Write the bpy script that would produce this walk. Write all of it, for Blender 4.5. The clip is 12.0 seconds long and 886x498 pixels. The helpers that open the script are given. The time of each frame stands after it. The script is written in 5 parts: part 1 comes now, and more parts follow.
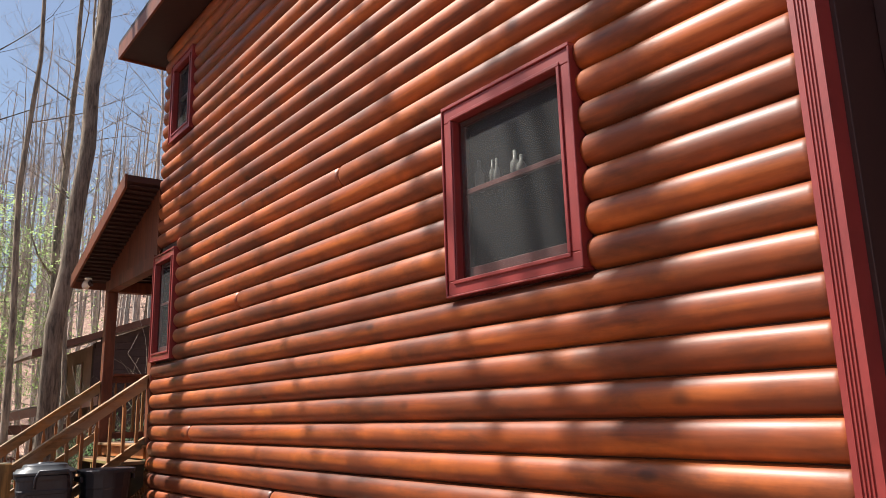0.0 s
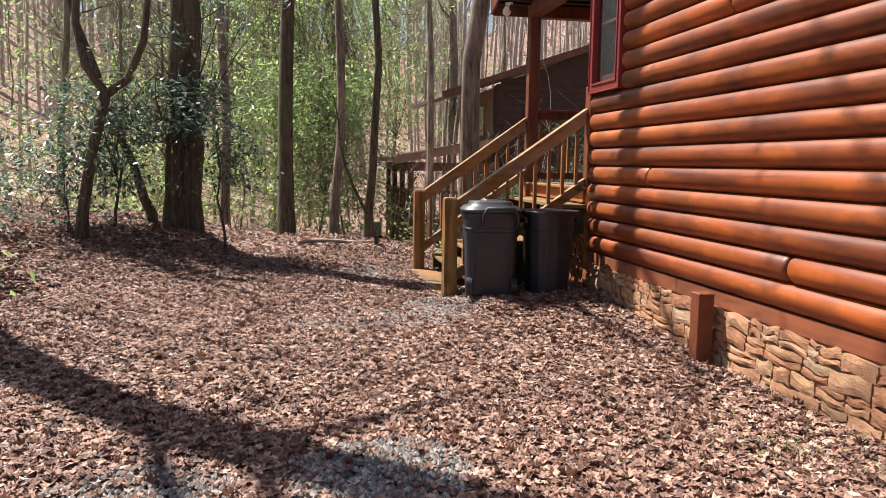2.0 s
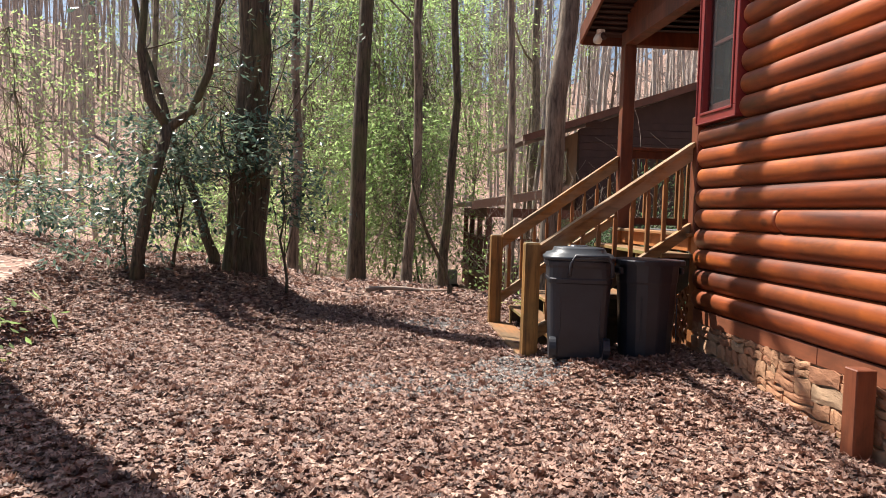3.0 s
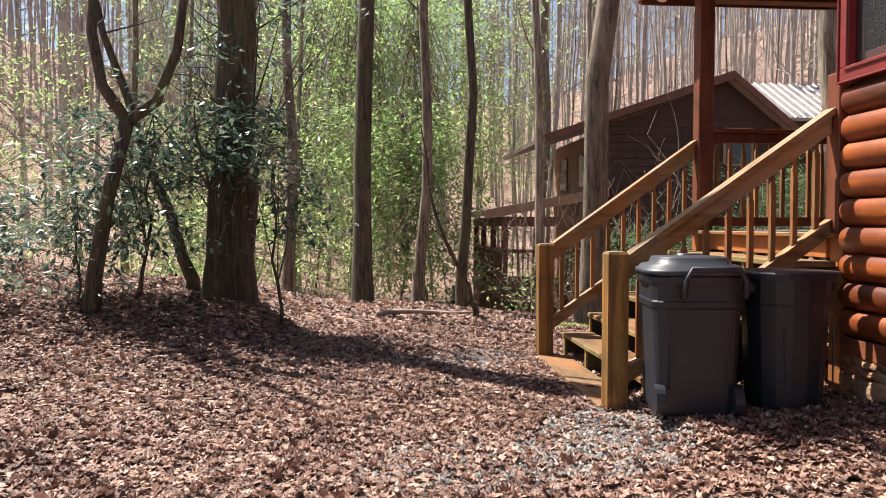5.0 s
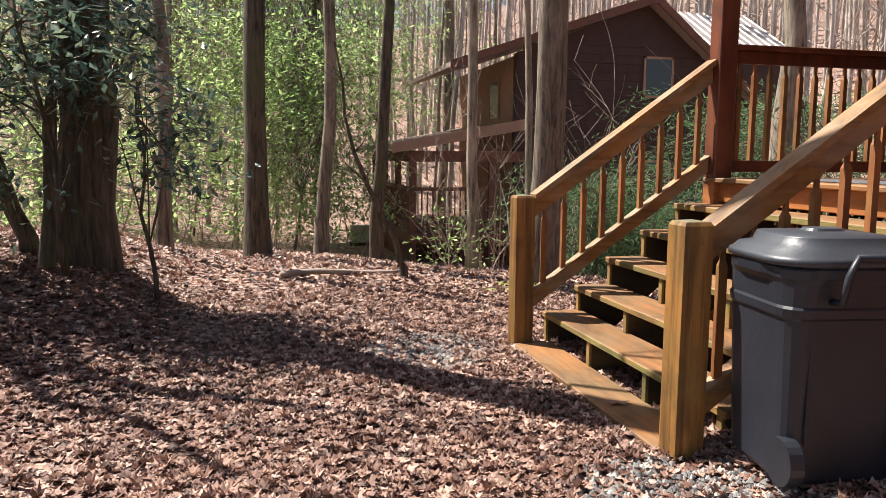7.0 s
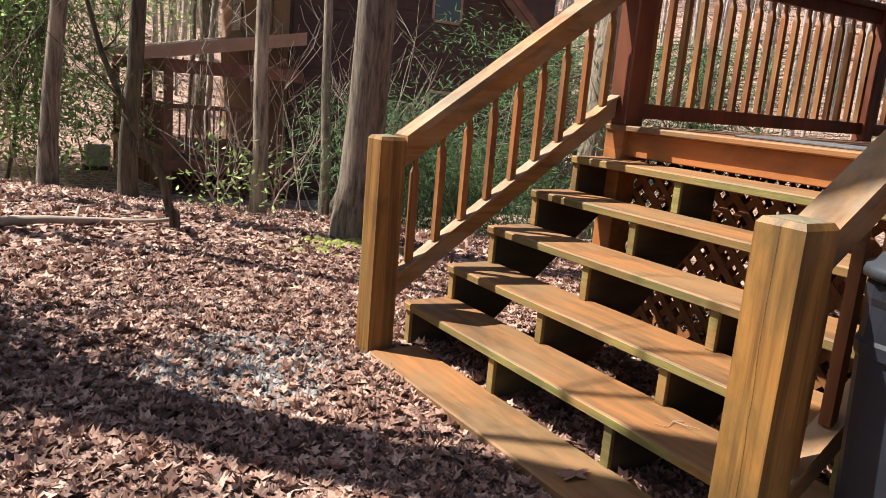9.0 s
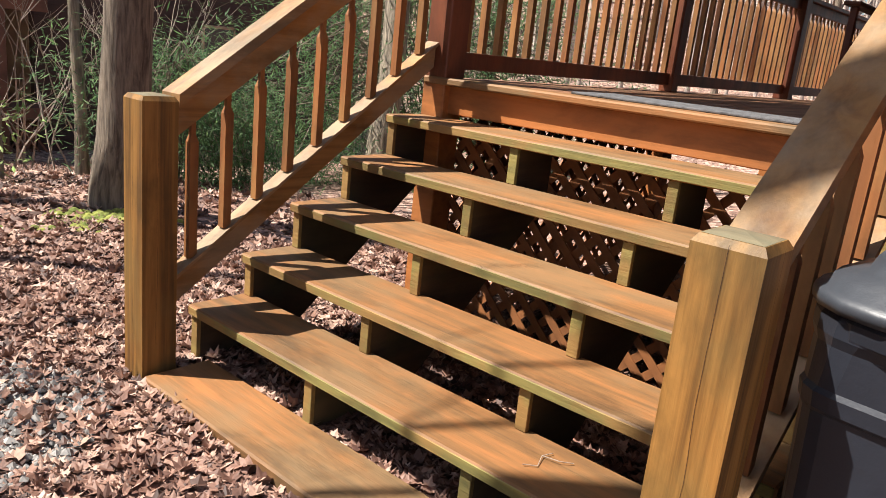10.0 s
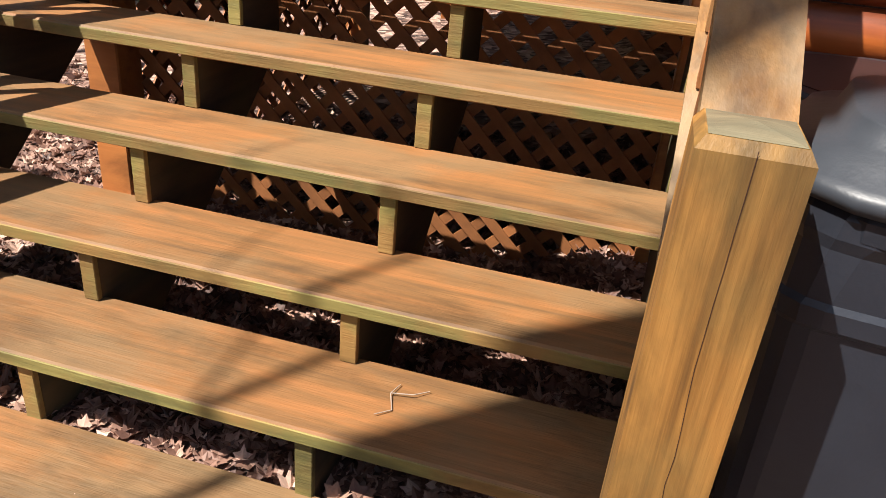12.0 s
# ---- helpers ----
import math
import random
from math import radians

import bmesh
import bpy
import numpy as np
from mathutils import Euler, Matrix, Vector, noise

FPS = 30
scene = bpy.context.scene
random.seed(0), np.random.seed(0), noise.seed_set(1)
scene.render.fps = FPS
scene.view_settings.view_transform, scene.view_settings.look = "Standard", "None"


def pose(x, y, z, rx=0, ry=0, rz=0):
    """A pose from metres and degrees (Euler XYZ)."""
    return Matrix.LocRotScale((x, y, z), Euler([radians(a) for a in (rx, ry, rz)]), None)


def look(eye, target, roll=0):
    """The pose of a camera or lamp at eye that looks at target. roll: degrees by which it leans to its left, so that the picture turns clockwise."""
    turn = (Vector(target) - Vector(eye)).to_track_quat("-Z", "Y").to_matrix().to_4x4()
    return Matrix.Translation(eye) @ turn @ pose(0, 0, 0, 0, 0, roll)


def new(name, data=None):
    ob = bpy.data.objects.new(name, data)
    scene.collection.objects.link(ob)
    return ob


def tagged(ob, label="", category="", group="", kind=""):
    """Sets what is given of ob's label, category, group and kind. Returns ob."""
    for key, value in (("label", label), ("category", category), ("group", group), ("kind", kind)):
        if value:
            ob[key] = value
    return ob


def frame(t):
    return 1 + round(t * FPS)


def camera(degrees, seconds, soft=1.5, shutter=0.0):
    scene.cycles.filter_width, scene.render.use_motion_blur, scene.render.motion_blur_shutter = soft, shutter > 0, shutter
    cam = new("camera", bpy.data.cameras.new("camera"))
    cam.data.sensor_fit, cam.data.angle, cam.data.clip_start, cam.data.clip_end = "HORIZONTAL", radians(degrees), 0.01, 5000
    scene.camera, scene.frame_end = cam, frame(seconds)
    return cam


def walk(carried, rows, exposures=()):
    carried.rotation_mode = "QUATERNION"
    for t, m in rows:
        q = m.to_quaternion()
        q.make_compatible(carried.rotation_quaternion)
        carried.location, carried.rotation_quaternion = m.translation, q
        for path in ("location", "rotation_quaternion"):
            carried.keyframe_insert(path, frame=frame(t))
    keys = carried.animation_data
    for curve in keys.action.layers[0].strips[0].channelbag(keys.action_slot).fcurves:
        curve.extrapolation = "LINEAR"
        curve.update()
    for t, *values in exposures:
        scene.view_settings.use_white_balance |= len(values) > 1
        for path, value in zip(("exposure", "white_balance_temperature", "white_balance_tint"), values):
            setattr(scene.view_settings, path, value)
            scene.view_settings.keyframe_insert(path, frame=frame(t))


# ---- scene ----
import itertools

cam = camera(60.9, 12.0, soft=0.8)
PATH = [
    (0, (-0.099, -1.97, 1.464), (1.103, -0.428, 1.887), -1.7),
    (0.5, (0.012, -1.584, 1.457), (1.106, 0.081, 1.629), -3.3),
    (1, (-0.07, -1.165, 1.407), (0.82, 0.626, 1.401), -2.1),
    (1.5, (-0.123, -0.666, 1.365), (0.485, 1.231, 1.194), -0.9),
    (2, (-0.234, -0.114, 1.408), (0.134, 1.839, 1.184), 0.9),
    (2.5, (-0.164, 0.411, 1.335), (0.094, 2.384, 1.133), 2.3),
    (3, (-0.067, 0.855, 1.323), (0.095, 2.846, 1.223), 1.7),
    (4.8, (-0.202, 2.555, 1.229), (-0.097, 4.553, 1.178), 0.1),
    (5, (-0.248, 2.722, 1.237), (-0.082, 4.714, 1.174), 0.1),
    (5.5, (-0.315, 3.193, 1.269), (-0.016, 5.167, 1.156), -0.5),
    (6, (-0.361, 3.644, 1.293), (-0.035, 5.61, 1.125), -0.2),
    (6.5, (-0.446, 4.166, 1.305), (-0.041, 6.115, 1.107), 0.5),
    (6.7, (-0.487, 4.357, 1.333), (-0.056, 6.298, 1.116), 0.4),
    (8.3, (-0.507, 5.857, 1.297), (0.205, 7.691, 0.937), 3.3),
    (8.5, (-0.485, 6.025, 1.305), (0.286, 7.831, 0.921), 3.7),
    (9, (-0.407, 6.42, 1.295), (0.658, 8.062, 0.885), 4.9),
    (9.5, (-0.244, 6.776, 1.295), (1.07, 8.219, 0.857), 5.7),
    (10, (-0.055, 7.017, 1.329), (1.415, 8.273, 0.815), 6.1),
    (10.5, (0.048, 7.274, 1.325), (1.763, 8.147, 0.779), 6.5),
    (11, (0.174, 7.398, 1.311), (1.972, 7.939, 0.622), 7.4),
    (11.5, (0.284, 7.499, 1.31), (2.035, 7.966, 0.463), 7.7),
    (12, (0.322, 7.601, 1.318), (2.054, 8.013, 0.406), 5.5),
]
walk(cam, [(t, look(eye, target, roll)) for t, eye, target, roll in PATH], [(0, 1.15), (3, 1.16), (6, 1.25), (9, 1.24), (12, 1.17)])

# ---- sky, sun, exposure ----
AWAY = Vector((0.383, -0.394, -0.835)).normalized()
world = bpy.data.worlds.new("sky")
scene.world = world
world.use_nodes = True
wn = world.node_tree.nodes
sky = wn.new("ShaderNodeTexSky")
sky.sky_type, sky.sun_disc = "NISHITA", False
sky.sun_elevation, sky.sun_rotation = radians(56.6), radians(-44.2)
sky.air_density, sky.dust_density = 1.0, 1.5
world.node_tree.links.new(sky.outputs[0], wn["Background"].inputs[0])
wn["Background"].inputs[1].default_value = 0.062
sun = new("sun", bpy.data.lights.new("sun", "SUN"))
sun.data.energy, sun.data.angle, sun.data.color = 5.0, radians(0.45), (1.0, 0.94, 0.86)
sun.matrix_world = look(-AWAY * 60, (0, 0, 0))
scene.view_settings.exposure = 1.16


# ---- materials ----
def mat(name):
    m = bpy.data.materials.new(name)
    m.use_nodes = True
    return m, m.node_tree.nodes, m.node_tree.links, m.node_tree.nodes["Principled BSDF"]


def ramp(ns, cols):
    r = ns.new("ShaderNodeValToRGB")
    while len(r.color_ramp.elements) < len(cols):
        r.color_ramp.elements.new(0.5)
    for e, (p, c) in zip(r.color_ramp.elements, cols):
        e.position, e.color = p, (*c, 1)
    return r


def tex(ns, ln, kind, scale, stretch=(1, 1, 1), detail=4.0, rough=0.55, distort=0.0, jitter=True):
    co = ns.new("ShaderNodeTexCoord")
    mp = ns.new("ShaderNodeMapping")
    mp.inputs["Scale"].default_value = stretch
    ln.new(co.outputs["Object"], mp.inputs["Vector"])
    if jitter:
        oi = ns.new("ShaderNodeObjectInfo")
        mu = ns.new("ShaderNodeMath")
        mu.operation, mu.inputs[1].default_value = "MULTIPLY", 37.0
        ln.new(oi.outputs["Random"], mu.inputs[0])
        ln.new(mu.outputs[0], mp.inputs["Location"])
    n = ns.new("ShaderNodeTexNoise" if kind == "noise" else "ShaderNodeTexVoronoi")
    n.inputs["Scale"].default_value = scale
    if kind == "noise":
        n.inputs["Detail"].default_value, n.inputs["Roughness"].default_value = detail, rough
        n.inputs["Distortion"].default_value = distort
    ln.new(mp.outputs[0], n.inputs["Vector"])
    return n


def mix(ns, ln, a, b, fac, blend="MIX"):
    m = ns.new("ShaderNodeMix")
    m.data_type, m.blend_type = "RGBA", blend
    for sock, val in ((m.inputs[6], a), (m.inputs[7], b), (m.inputs[0], fac)):
        if isinstance(val, (tuple, list)):
            sock.default_value = (*val, 1)
        elif isinstance(val, (int, float)):
            sock.default_value = val
        else:
            ln.new(val, sock)
    return m.outputs[2]


def bump(ns, ln, b, height, strength, dist=0.01):
    n = ns.new("ShaderNodeBump")
    n.inputs["Strength"].default_value, n.inputs["Distance"].default_value = strength, dist
    ln.new(height, n.inputs["Height"])
    ln.new(n.outputs[0], b.inputs["Normal"])


def wood(name, cols, axis, rough=0.6, scale=14.0, patch=(0.3, 0.3, 0.3), patchy=0.35, knots=True, relief=0.25, coat=0.0, vary=0.25, grainy=0.06, stain=0.8):
    """Sawn timber with grain along axis 0, 1 or 2."""
    m, ns, ln, b = mat(name)
    st = [1.0, 1.0, 1.0]
    st[axis] = grainy
    g = tex(ns, ln, "noise", scale, st, 5, 0.6, 0.5)
    r = ramp(ns, cols)
    ln.new(g.outputs[0], r.inputs[0])
    p = tex(ns, ln, "noise", 2.6, [1 if k != axis else 0.75 for k in range(3)], 5, 0.6)
    pr = ramp(ns, [(0.44, (0, 0, 0)), (0.57, (1, 1, 1))])
    ln.new(p.outputs[0], pr.inputs[0])
    mu = ns.new("ShaderNodeMath")
    mu.operation, mu.inputs[1].default_value = "MULTIPLY", patchy
    ln.new(pr.outputs[0], mu.inputs[0])
    col = mix(ns, ln, r.outputs[0], patch, mu.outputs[0])
    if knots:
        kn = tex(ns, ln, "voronoi", 2.6, [1.0 if k != axis else 0.62 for k in range(3)])
        kr = ramp(ns, [(0.05, (1, 1, 1)), (0.115, (0, 0, 0))])
        ln.new(kn.outputs["Distance"], kr.inputs[0])
        ma = ns.new("ShaderNodeMath")
        ma.operation, ma.inputs[1].default_value = "MULTIPLY", 0.65
        ln.new(kr.outputs[0], ma.inputs[0])
        col = mix(ns, ln, col, tuple(c * 0.25 for c in cols[0][1]), ma.outputs[0])
    s2 = tex(ns, ln, "noise", 5.5, [1 if k != axis else 0.35 for k in range(3)], 6, 0.65, 0.4)
    sr = ramp(ns, [(0.34, (0.48, 0.50, 0.48)), (0.5, (0.98, 0.98, 0.98)), (0.7, (1.18, 1.12, 1.08))])
    ln.new(s2.outputs[0], sr.inputs[0])
    col = mix(ns, ln, col, sr.outputs[0], stain, "MULTIPLY")
    oi = ns.new("ShaderNodeObjectInfo")
    hv = ns.new("ShaderNodeHueSaturation")
    mr = ns.new("ShaderNodeMapRange")
    mr.inputs["To Min"].default_value, mr.inputs["To Max"].default_value = 1 - vary, 1 + vary
    ln.new(oi.outputs["Random"], mr.inputs["Value"])
    ln.new(mr.outputs[0], hv.inputs["Value"])
    ln.new(col, hv.inputs["Color"])
    ln.new(hv.outputs[0], b.inputs["Base Color"])
    b.inputs["Roughness"].default_value = rough
    b.inputs["Coat Weight"].default_value, b.inputs["Coat Roughness"].default_value = coat, 0.3
    f = tex(ns, ln, "noise", scale * 4, st, 3, 0.7)
    bump(ns, ln, b, f.outputs[0], relief, 0.004)
    return m


def plain(name, col, rough=0.6, metal=0.0, var=0.15, scale=8.0, relief=0.1, coat=0.0):
    m, ns, ln, b = mat(name)
    n = tex(ns, ln, "noise", scale, (1, 1, 1), 6, 0.6)
    r = ramp(ns, [(0.3, tuple(c * (1 - var) for c in col)), (0.7, tuple(min(1, c * (1 + var)) for c in col))])
    ln.new(n.outputs[0], r.inputs[0])
    ln.new(r.outputs[0], b.inputs["Base Color"])
    b.inputs["Roughness"].default_value, b.inputs["Metallic"].default_value = rough, metal
    b.inputs["Coat Weight"].default_value = coat
    n2 = tex(ns, ln, "noise", scale * 12, (1, 1, 1), 3, 0.6)
    bump(ns, ln, b, n2.outputs[0], relief, 0.004)
    return m


def island(name, cols, rough=0.6, scale=30.0, subsurf=0.0, relief=0.2):
    """Colour by loose piece: leaves, needles, far clumps."""
    m, ns, ln, b = mat(name)
    ge = ns.new("ShaderNodeNewGeometry")
    r = ramp(ns, cols)
    ln.new(ge.outputs["Random Per Island"], r.inputs[0])
    n = tex(ns, ln, "noise", scale, (1, 1, 1), 3, 0.6, jitter=False)
    rr = ramp(ns, [(0.3, (0.75, 0.75, 0.75)), (0.7, (1.15, 1.15, 1.15))])
    ln.new(n.outputs[0], rr.inputs[0])
    c = mix(ns, ln, r.outputs[0], rr.outputs[0], 1.0, "MULTIPLY")
    ln.new(c, b.inputs["Base Color"])
    b.inputs["Roughness"].default_value = rough
    if subsurf:
        tr = ns.new("ShaderNodeBsdfTranslucent")
        ms = ns.new("ShaderNodeMixShader")
        ms.inputs[0].default_value = subsurf
        ln.new(c, tr.inputs[0])
        ln.new(b.outputs[0], ms.inputs[1])
        ln.new(tr.outputs[0], ms.inputs[2])
        ln.new(ms.outputs[0], ns["Material Output"].inputs[0])
    return m


def bark(name, dark, light, green=None):
    m, ns, ln, b = mat(name)
    n = tex(ns, ln, "noise", 26, (1, 1, 0.12), 6, 0.65, 0.5)
    r = ramp(ns, [(0.36, dark), (0.62, light)])
    ln.new(n.outputs[0], r.inputs[0])
    n2 = tex(ns, ln, "noise", 2.2, (1, 1, 0.6), 5, 0.6)
    r2 = ramp(ns, [(0.5, (0, 0, 0)), (0.66, (0.6, 0.6, 0.6))])
    ln.new(n2.outputs[0], r2.inputs[0])
    col = mix(ns, ln, r.outputs[0], green or tuple(min(1, c * 1.5) for c in light), r2.outputs[0])
    ln.new(col, b.inputs["Base Color"])
    b.inputs["Roughness"].default_value = 0.95
    bump(ns, ln, b, n.outputs[0], 0.9, 0.02)
    return m


LOG = wood("stained_log", [(0.30, (0.10, 0.019, 0.005)), (0.5, (0.27, 0.059, 0.010)), (0.70, (0.44, 0.112, 0.017))], 1, 0.5, 7.0, (0.12, 0.028, 0.010), 0.5, coat=0.1, relief=0.22, vary=0.16, grainy=0.09)
LOGX = wood("stained_log_front", [(0.30, (0.10, 0.019, 0.005)), (0.5, (0.27, 0.059, 0.010)), (0.70, (0.44, 0.112, 0.017))], 0, 0.5, 7.0, (0.12, 0.028, 0.010), 0.5, coat=0.1, relief=0.22, vary=0.16, grainy=0.09)
SILL = wood("stained_sill", [(0.3, (0.17, 0.05, 0.022)), (0.7, (0.27, 0.085, 0.035))], 1, 0.6, 10, (0.16, 0.06, 0.03), 0.3, knots=False)
TRED = [(0.30, (0.125, 0.064, 0.024)), (0.45, (0.20, 0.094, 0.030)), (0.66, (0.30, 0.122, 0.036))]
TREAD = wood("weathered_tread", TRED, 1, 0.68, 20, (0.185, 0.118, 0.055), 0.6, relief=0.5, vary=0.12, grainy=0.07, stain=0.9)
TREADEDGE = wood("greenish_edge", [(0.3, (0.11, 0.10, 0.03)), (0.7, (0.26, 0.21, 0.06))], 1, 0.75, 22, (0.28, 0.13, 0.04), 0.6, knots=False, relief=0.5)
POST = wood("pine_post", [(0.38, (0.12, 0.054, 0.012)), (0.5, (0.215, 0.098, 0.020)), (0.62, (0.33, 0.158, 0.036))], 2, 0.62, 26, (0.19, 0.120, 0.035), 0.5, grainy=0.035, relief=0.3, vary=0.1)
ENDG = wood("weathered_end", [(0.3, (0.10, 0.08, 0.045)), (0.7, (0.19, 0.15, 0.085))], 1, 0.8, 30, (0.2, 0.19, 0.12), 0.5, knots=False, relief=0.5)
RAIL = wood("pine_rail", [(0.3, (0.15, 0.066, 0.018)), (0.5, (0.29, 0.14, 0.04)), (0.72, (0.40, 0.21, 0.07))], 0, 0.62, 15, (0.29, 0.22, 0.14), 0.65, grainy=0.035, relief=0.4, vary=0.1)
BAL = wood("stained_baluster", [(0.3, (0.17, 0.06, 0.018)), (0.7, (0.32, 0.12, 0.032))], 2, 0.66, 16, (0.3, 0.18, 0.06), 0.4, knots=False, vary=0.2)
RED = wood("red_brown_timber", [(0.3, (0.085, 0.020, 0.009)), (0.7, (0.19, 0.050, 0.018))], 2, 0.55, 12, (0.2, 0.07, 0.03), 0.3, knots=False, vary=0.15)
DECK = wood("deck_board", [(0.3, (0.17, 0.075, 0.035)), (0.7, (0.34, 0.16, 0.08))], 0, 0.65, 12, (0.34, 0.2, 0.12), 0.5, relief=0.35, vary=0.2)
FASCIA = wood("orange_fascia", [(0.3, (0.28, 0.09, 0.022)), (0.7, (0.46, 0.17, 0.042))], 1, 0.62, 10, (0.30, 0.11, 0.03), 0.3, vary=0.05)
TRIM = plain("red_trim_paint", (0.20, 0.022, 0.020), 0.5, var=0.15, scale=5, coat=0.2)
DARKTRIM = plain("dark_brown_paint", (0.030, 0.009, 0.007), 0.6)
PLASTIC = plain("black_plastic", (0.016, 0.019, 0.027), 0.45, var=0.3, scale=3, relief=0.25)
# lid's own lighter black carries the sunlight falling on its top
LIDPLASTIC = plain("sun_faded_black_plastic", (0.036, 0.041, 0.050), 0.45, var=0.25, scale=3, relief=0.25)
PVC = plain("white_pvc", (0.72, 0.70, 0.64), 0.4, var=0.06)
METAL = plain("metal_roof", (0.34, 0.30, 0.28), 0.5, 0.2, 0.2, 2)
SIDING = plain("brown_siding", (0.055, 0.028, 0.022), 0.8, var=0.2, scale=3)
# tan holds the sun's brightness on the cabin's side wall; trim shares it
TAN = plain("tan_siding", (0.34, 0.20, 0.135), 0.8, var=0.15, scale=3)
NBWOOD = plain("cabin_timber", (0.15, 0.06, 0.035), 0.7, var=0.3, scale=4)
SHINGLE = island("brown_shingle", [(0, (0.30, 0.21, 0.18)), (1, (0.42, 0.32, 0.27))], 0.9)
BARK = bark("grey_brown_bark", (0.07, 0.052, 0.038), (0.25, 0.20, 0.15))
BARKD = bark("dark_mossy_bark", (0.030, 0.024, 0.016), (0.13, 0.10, 0.066), (0.10, 0.11, 0.045))
BARKL = bark("pale_grey_bark", (0.10, 0.08, 0.06), (0.34, 0.28, 0.21))
# paler than the near barks: distance haze is put into this colour
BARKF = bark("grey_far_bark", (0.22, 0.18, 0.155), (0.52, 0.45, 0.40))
TWIG = plain("pale_twig", (0.30, 0.235, 0.19), 0.9, var=0.3, scale=3)
LEAF = island("dry_oak_leaf", [(0, (0.055, 0.027, 0.020)), (0.2, (0.14, 0.066, 0.046)), (0.6, (0.29, 0.160, 0.115)), (0.85, (0.44, 0.27, 0.20)), (1, (0.60, 0.42, 0.33))], 0.62, 60, 0.12)
HOLLY = island("glossy_evergreen_leaf", [(0, (0.045, 0.09, 0.065)), (0.6, (0.13, 0.20, 0.15)), (1, (0.30, 0.37, 0.24))], 0.24, 50, 0.35)
PINE = island("soft_green_foliage", [(0, (0.20, 0.29, 0.10)), (0.6, (0.33, 0.46, 0.17)), (1, (0.48, 0.60, 0.27))], 0.7, 20, 0.72)
NEEDLE = island("green_needles", [(0, (0.05, 0.10, 0.04)), (0.6, (0.10, 0.19, 0.075)), (1, (0.19, 0.30, 0.12))], 0.7, 20, 0.5)
MOSS = island("moss", [(0, (0.10, 0.13, 0.02)), (1, (0.26, 0.27, 0.05))], 0.9)
GLASS, _ns, _ln, _b = mat("window_glass")
_b.inputs["Base Color"].default_value = (0.9, 0.95, 0.95, 1)
_b.inputs["Transmission Weight"].default_value, _b.inputs["Roughness"].default_value = 1.0, 0.02
SCREEN, _ns, _ln, _b = mat("insect_screen")
_b.inputs["Base Color"].default_value, _b.inputs["Alpha"].default_value = (0.018, 0.019, 0.02, 1), 0.5
_b.inputs["Roughness"].default_value = 0.7


def stone_mat():
    m, ns, ln, b = mat("ledge_stone")
    oi = ns.new("ShaderNodeObjectInfo")
    r = ramp(ns, [(0, (0.30, 0.14, 0.075)), (0.35, (0.42, 0.22, 0.125)), (0.8, (0.47, 0.28, 0.165)), (1, (0.36, 0.28, 0.19))])
    ln.new(oi.outputs["Random"], r.inputs[0])
    n = tex(ns, ln, "noise", 7, (1, 1, 1.6), 8, 0.65)
    r2 = ramp(ns, [(0.3, (0.6, 0.52, 0.45)), (0.7, (1.2, 1.15, 1.1))])
    ln.new(n.outputs[0], r2.inputs[0])
    ln.new(mix(ns, ln, r.outputs[0], r2.outputs[0], 1.0, "MULTIPLY"), b.inputs["Base Color"])
    b.inputs["Roughness"].default_value = 0.9
    n3 = tex(ns, ln, "noise", 22, (1, 1, 2), 8, 0.7)
    bump(ns, ln, b, n3.outputs[0], 0.9, 0.015)
    return m


STONE = stone_mat()


def ground_mat():
    m, ns, ln, b = mat("leaf_litter_soil")
    v = tex(ns, ln, "voronoi", 17, (1, 1, 1), jitter=False)
    r = ramp(ns, [(0, (0.05, 0.027, 0.02)), (0.3, (0.20, 0.112, 0.082)), (0.7, (0.40, 0.25, 0.19)), (1, (0.60, 0.42, 0.33))])
    se = ns.new("ShaderNodeSeparateColor")
    ln.new(v.outputs["Color"], se.inputs[0])
    ln.new(se.outputs[0], r.inputs[0])
    n = tex(ns, ln, "noise", 0.7, (1, 1, 1), 6, 0.6, jitter=False)
    r2 = ramp(ns, [(0.35, (0.72, 0.72, 0.72)), (0.65, (1.05, 1.05, 1.05))])
    ln.new(n.outputs[0], r2.inputs[0])
    c = mix(ns, ln, r.outputs[0], r2.outputs[0], 1.0, "MULTIPLY")
    n4 = tex(ns, ln, "noise", 0.9, (1, 1, 1), 5, 0.6, jitter=False)
    r4 = ramp(ns, [(0.60, (0, 0, 0)), (0.68, (0.5, 0.5, 0.5))])
    ln.new(n4.outputs[0], r4.inputs[0])
    c = mix(ns, ln, c, (0.22, 0.20, 0.18), r4.outputs[0])
    ln.new(c, b.inputs["Base Color"])
    b.inputs["Roughness"].default_value = 0.95
    bump(ns, ln, b, v.outputs["Distance"], 0.8, 0.03)
    return m


GROUND = ground_mat()


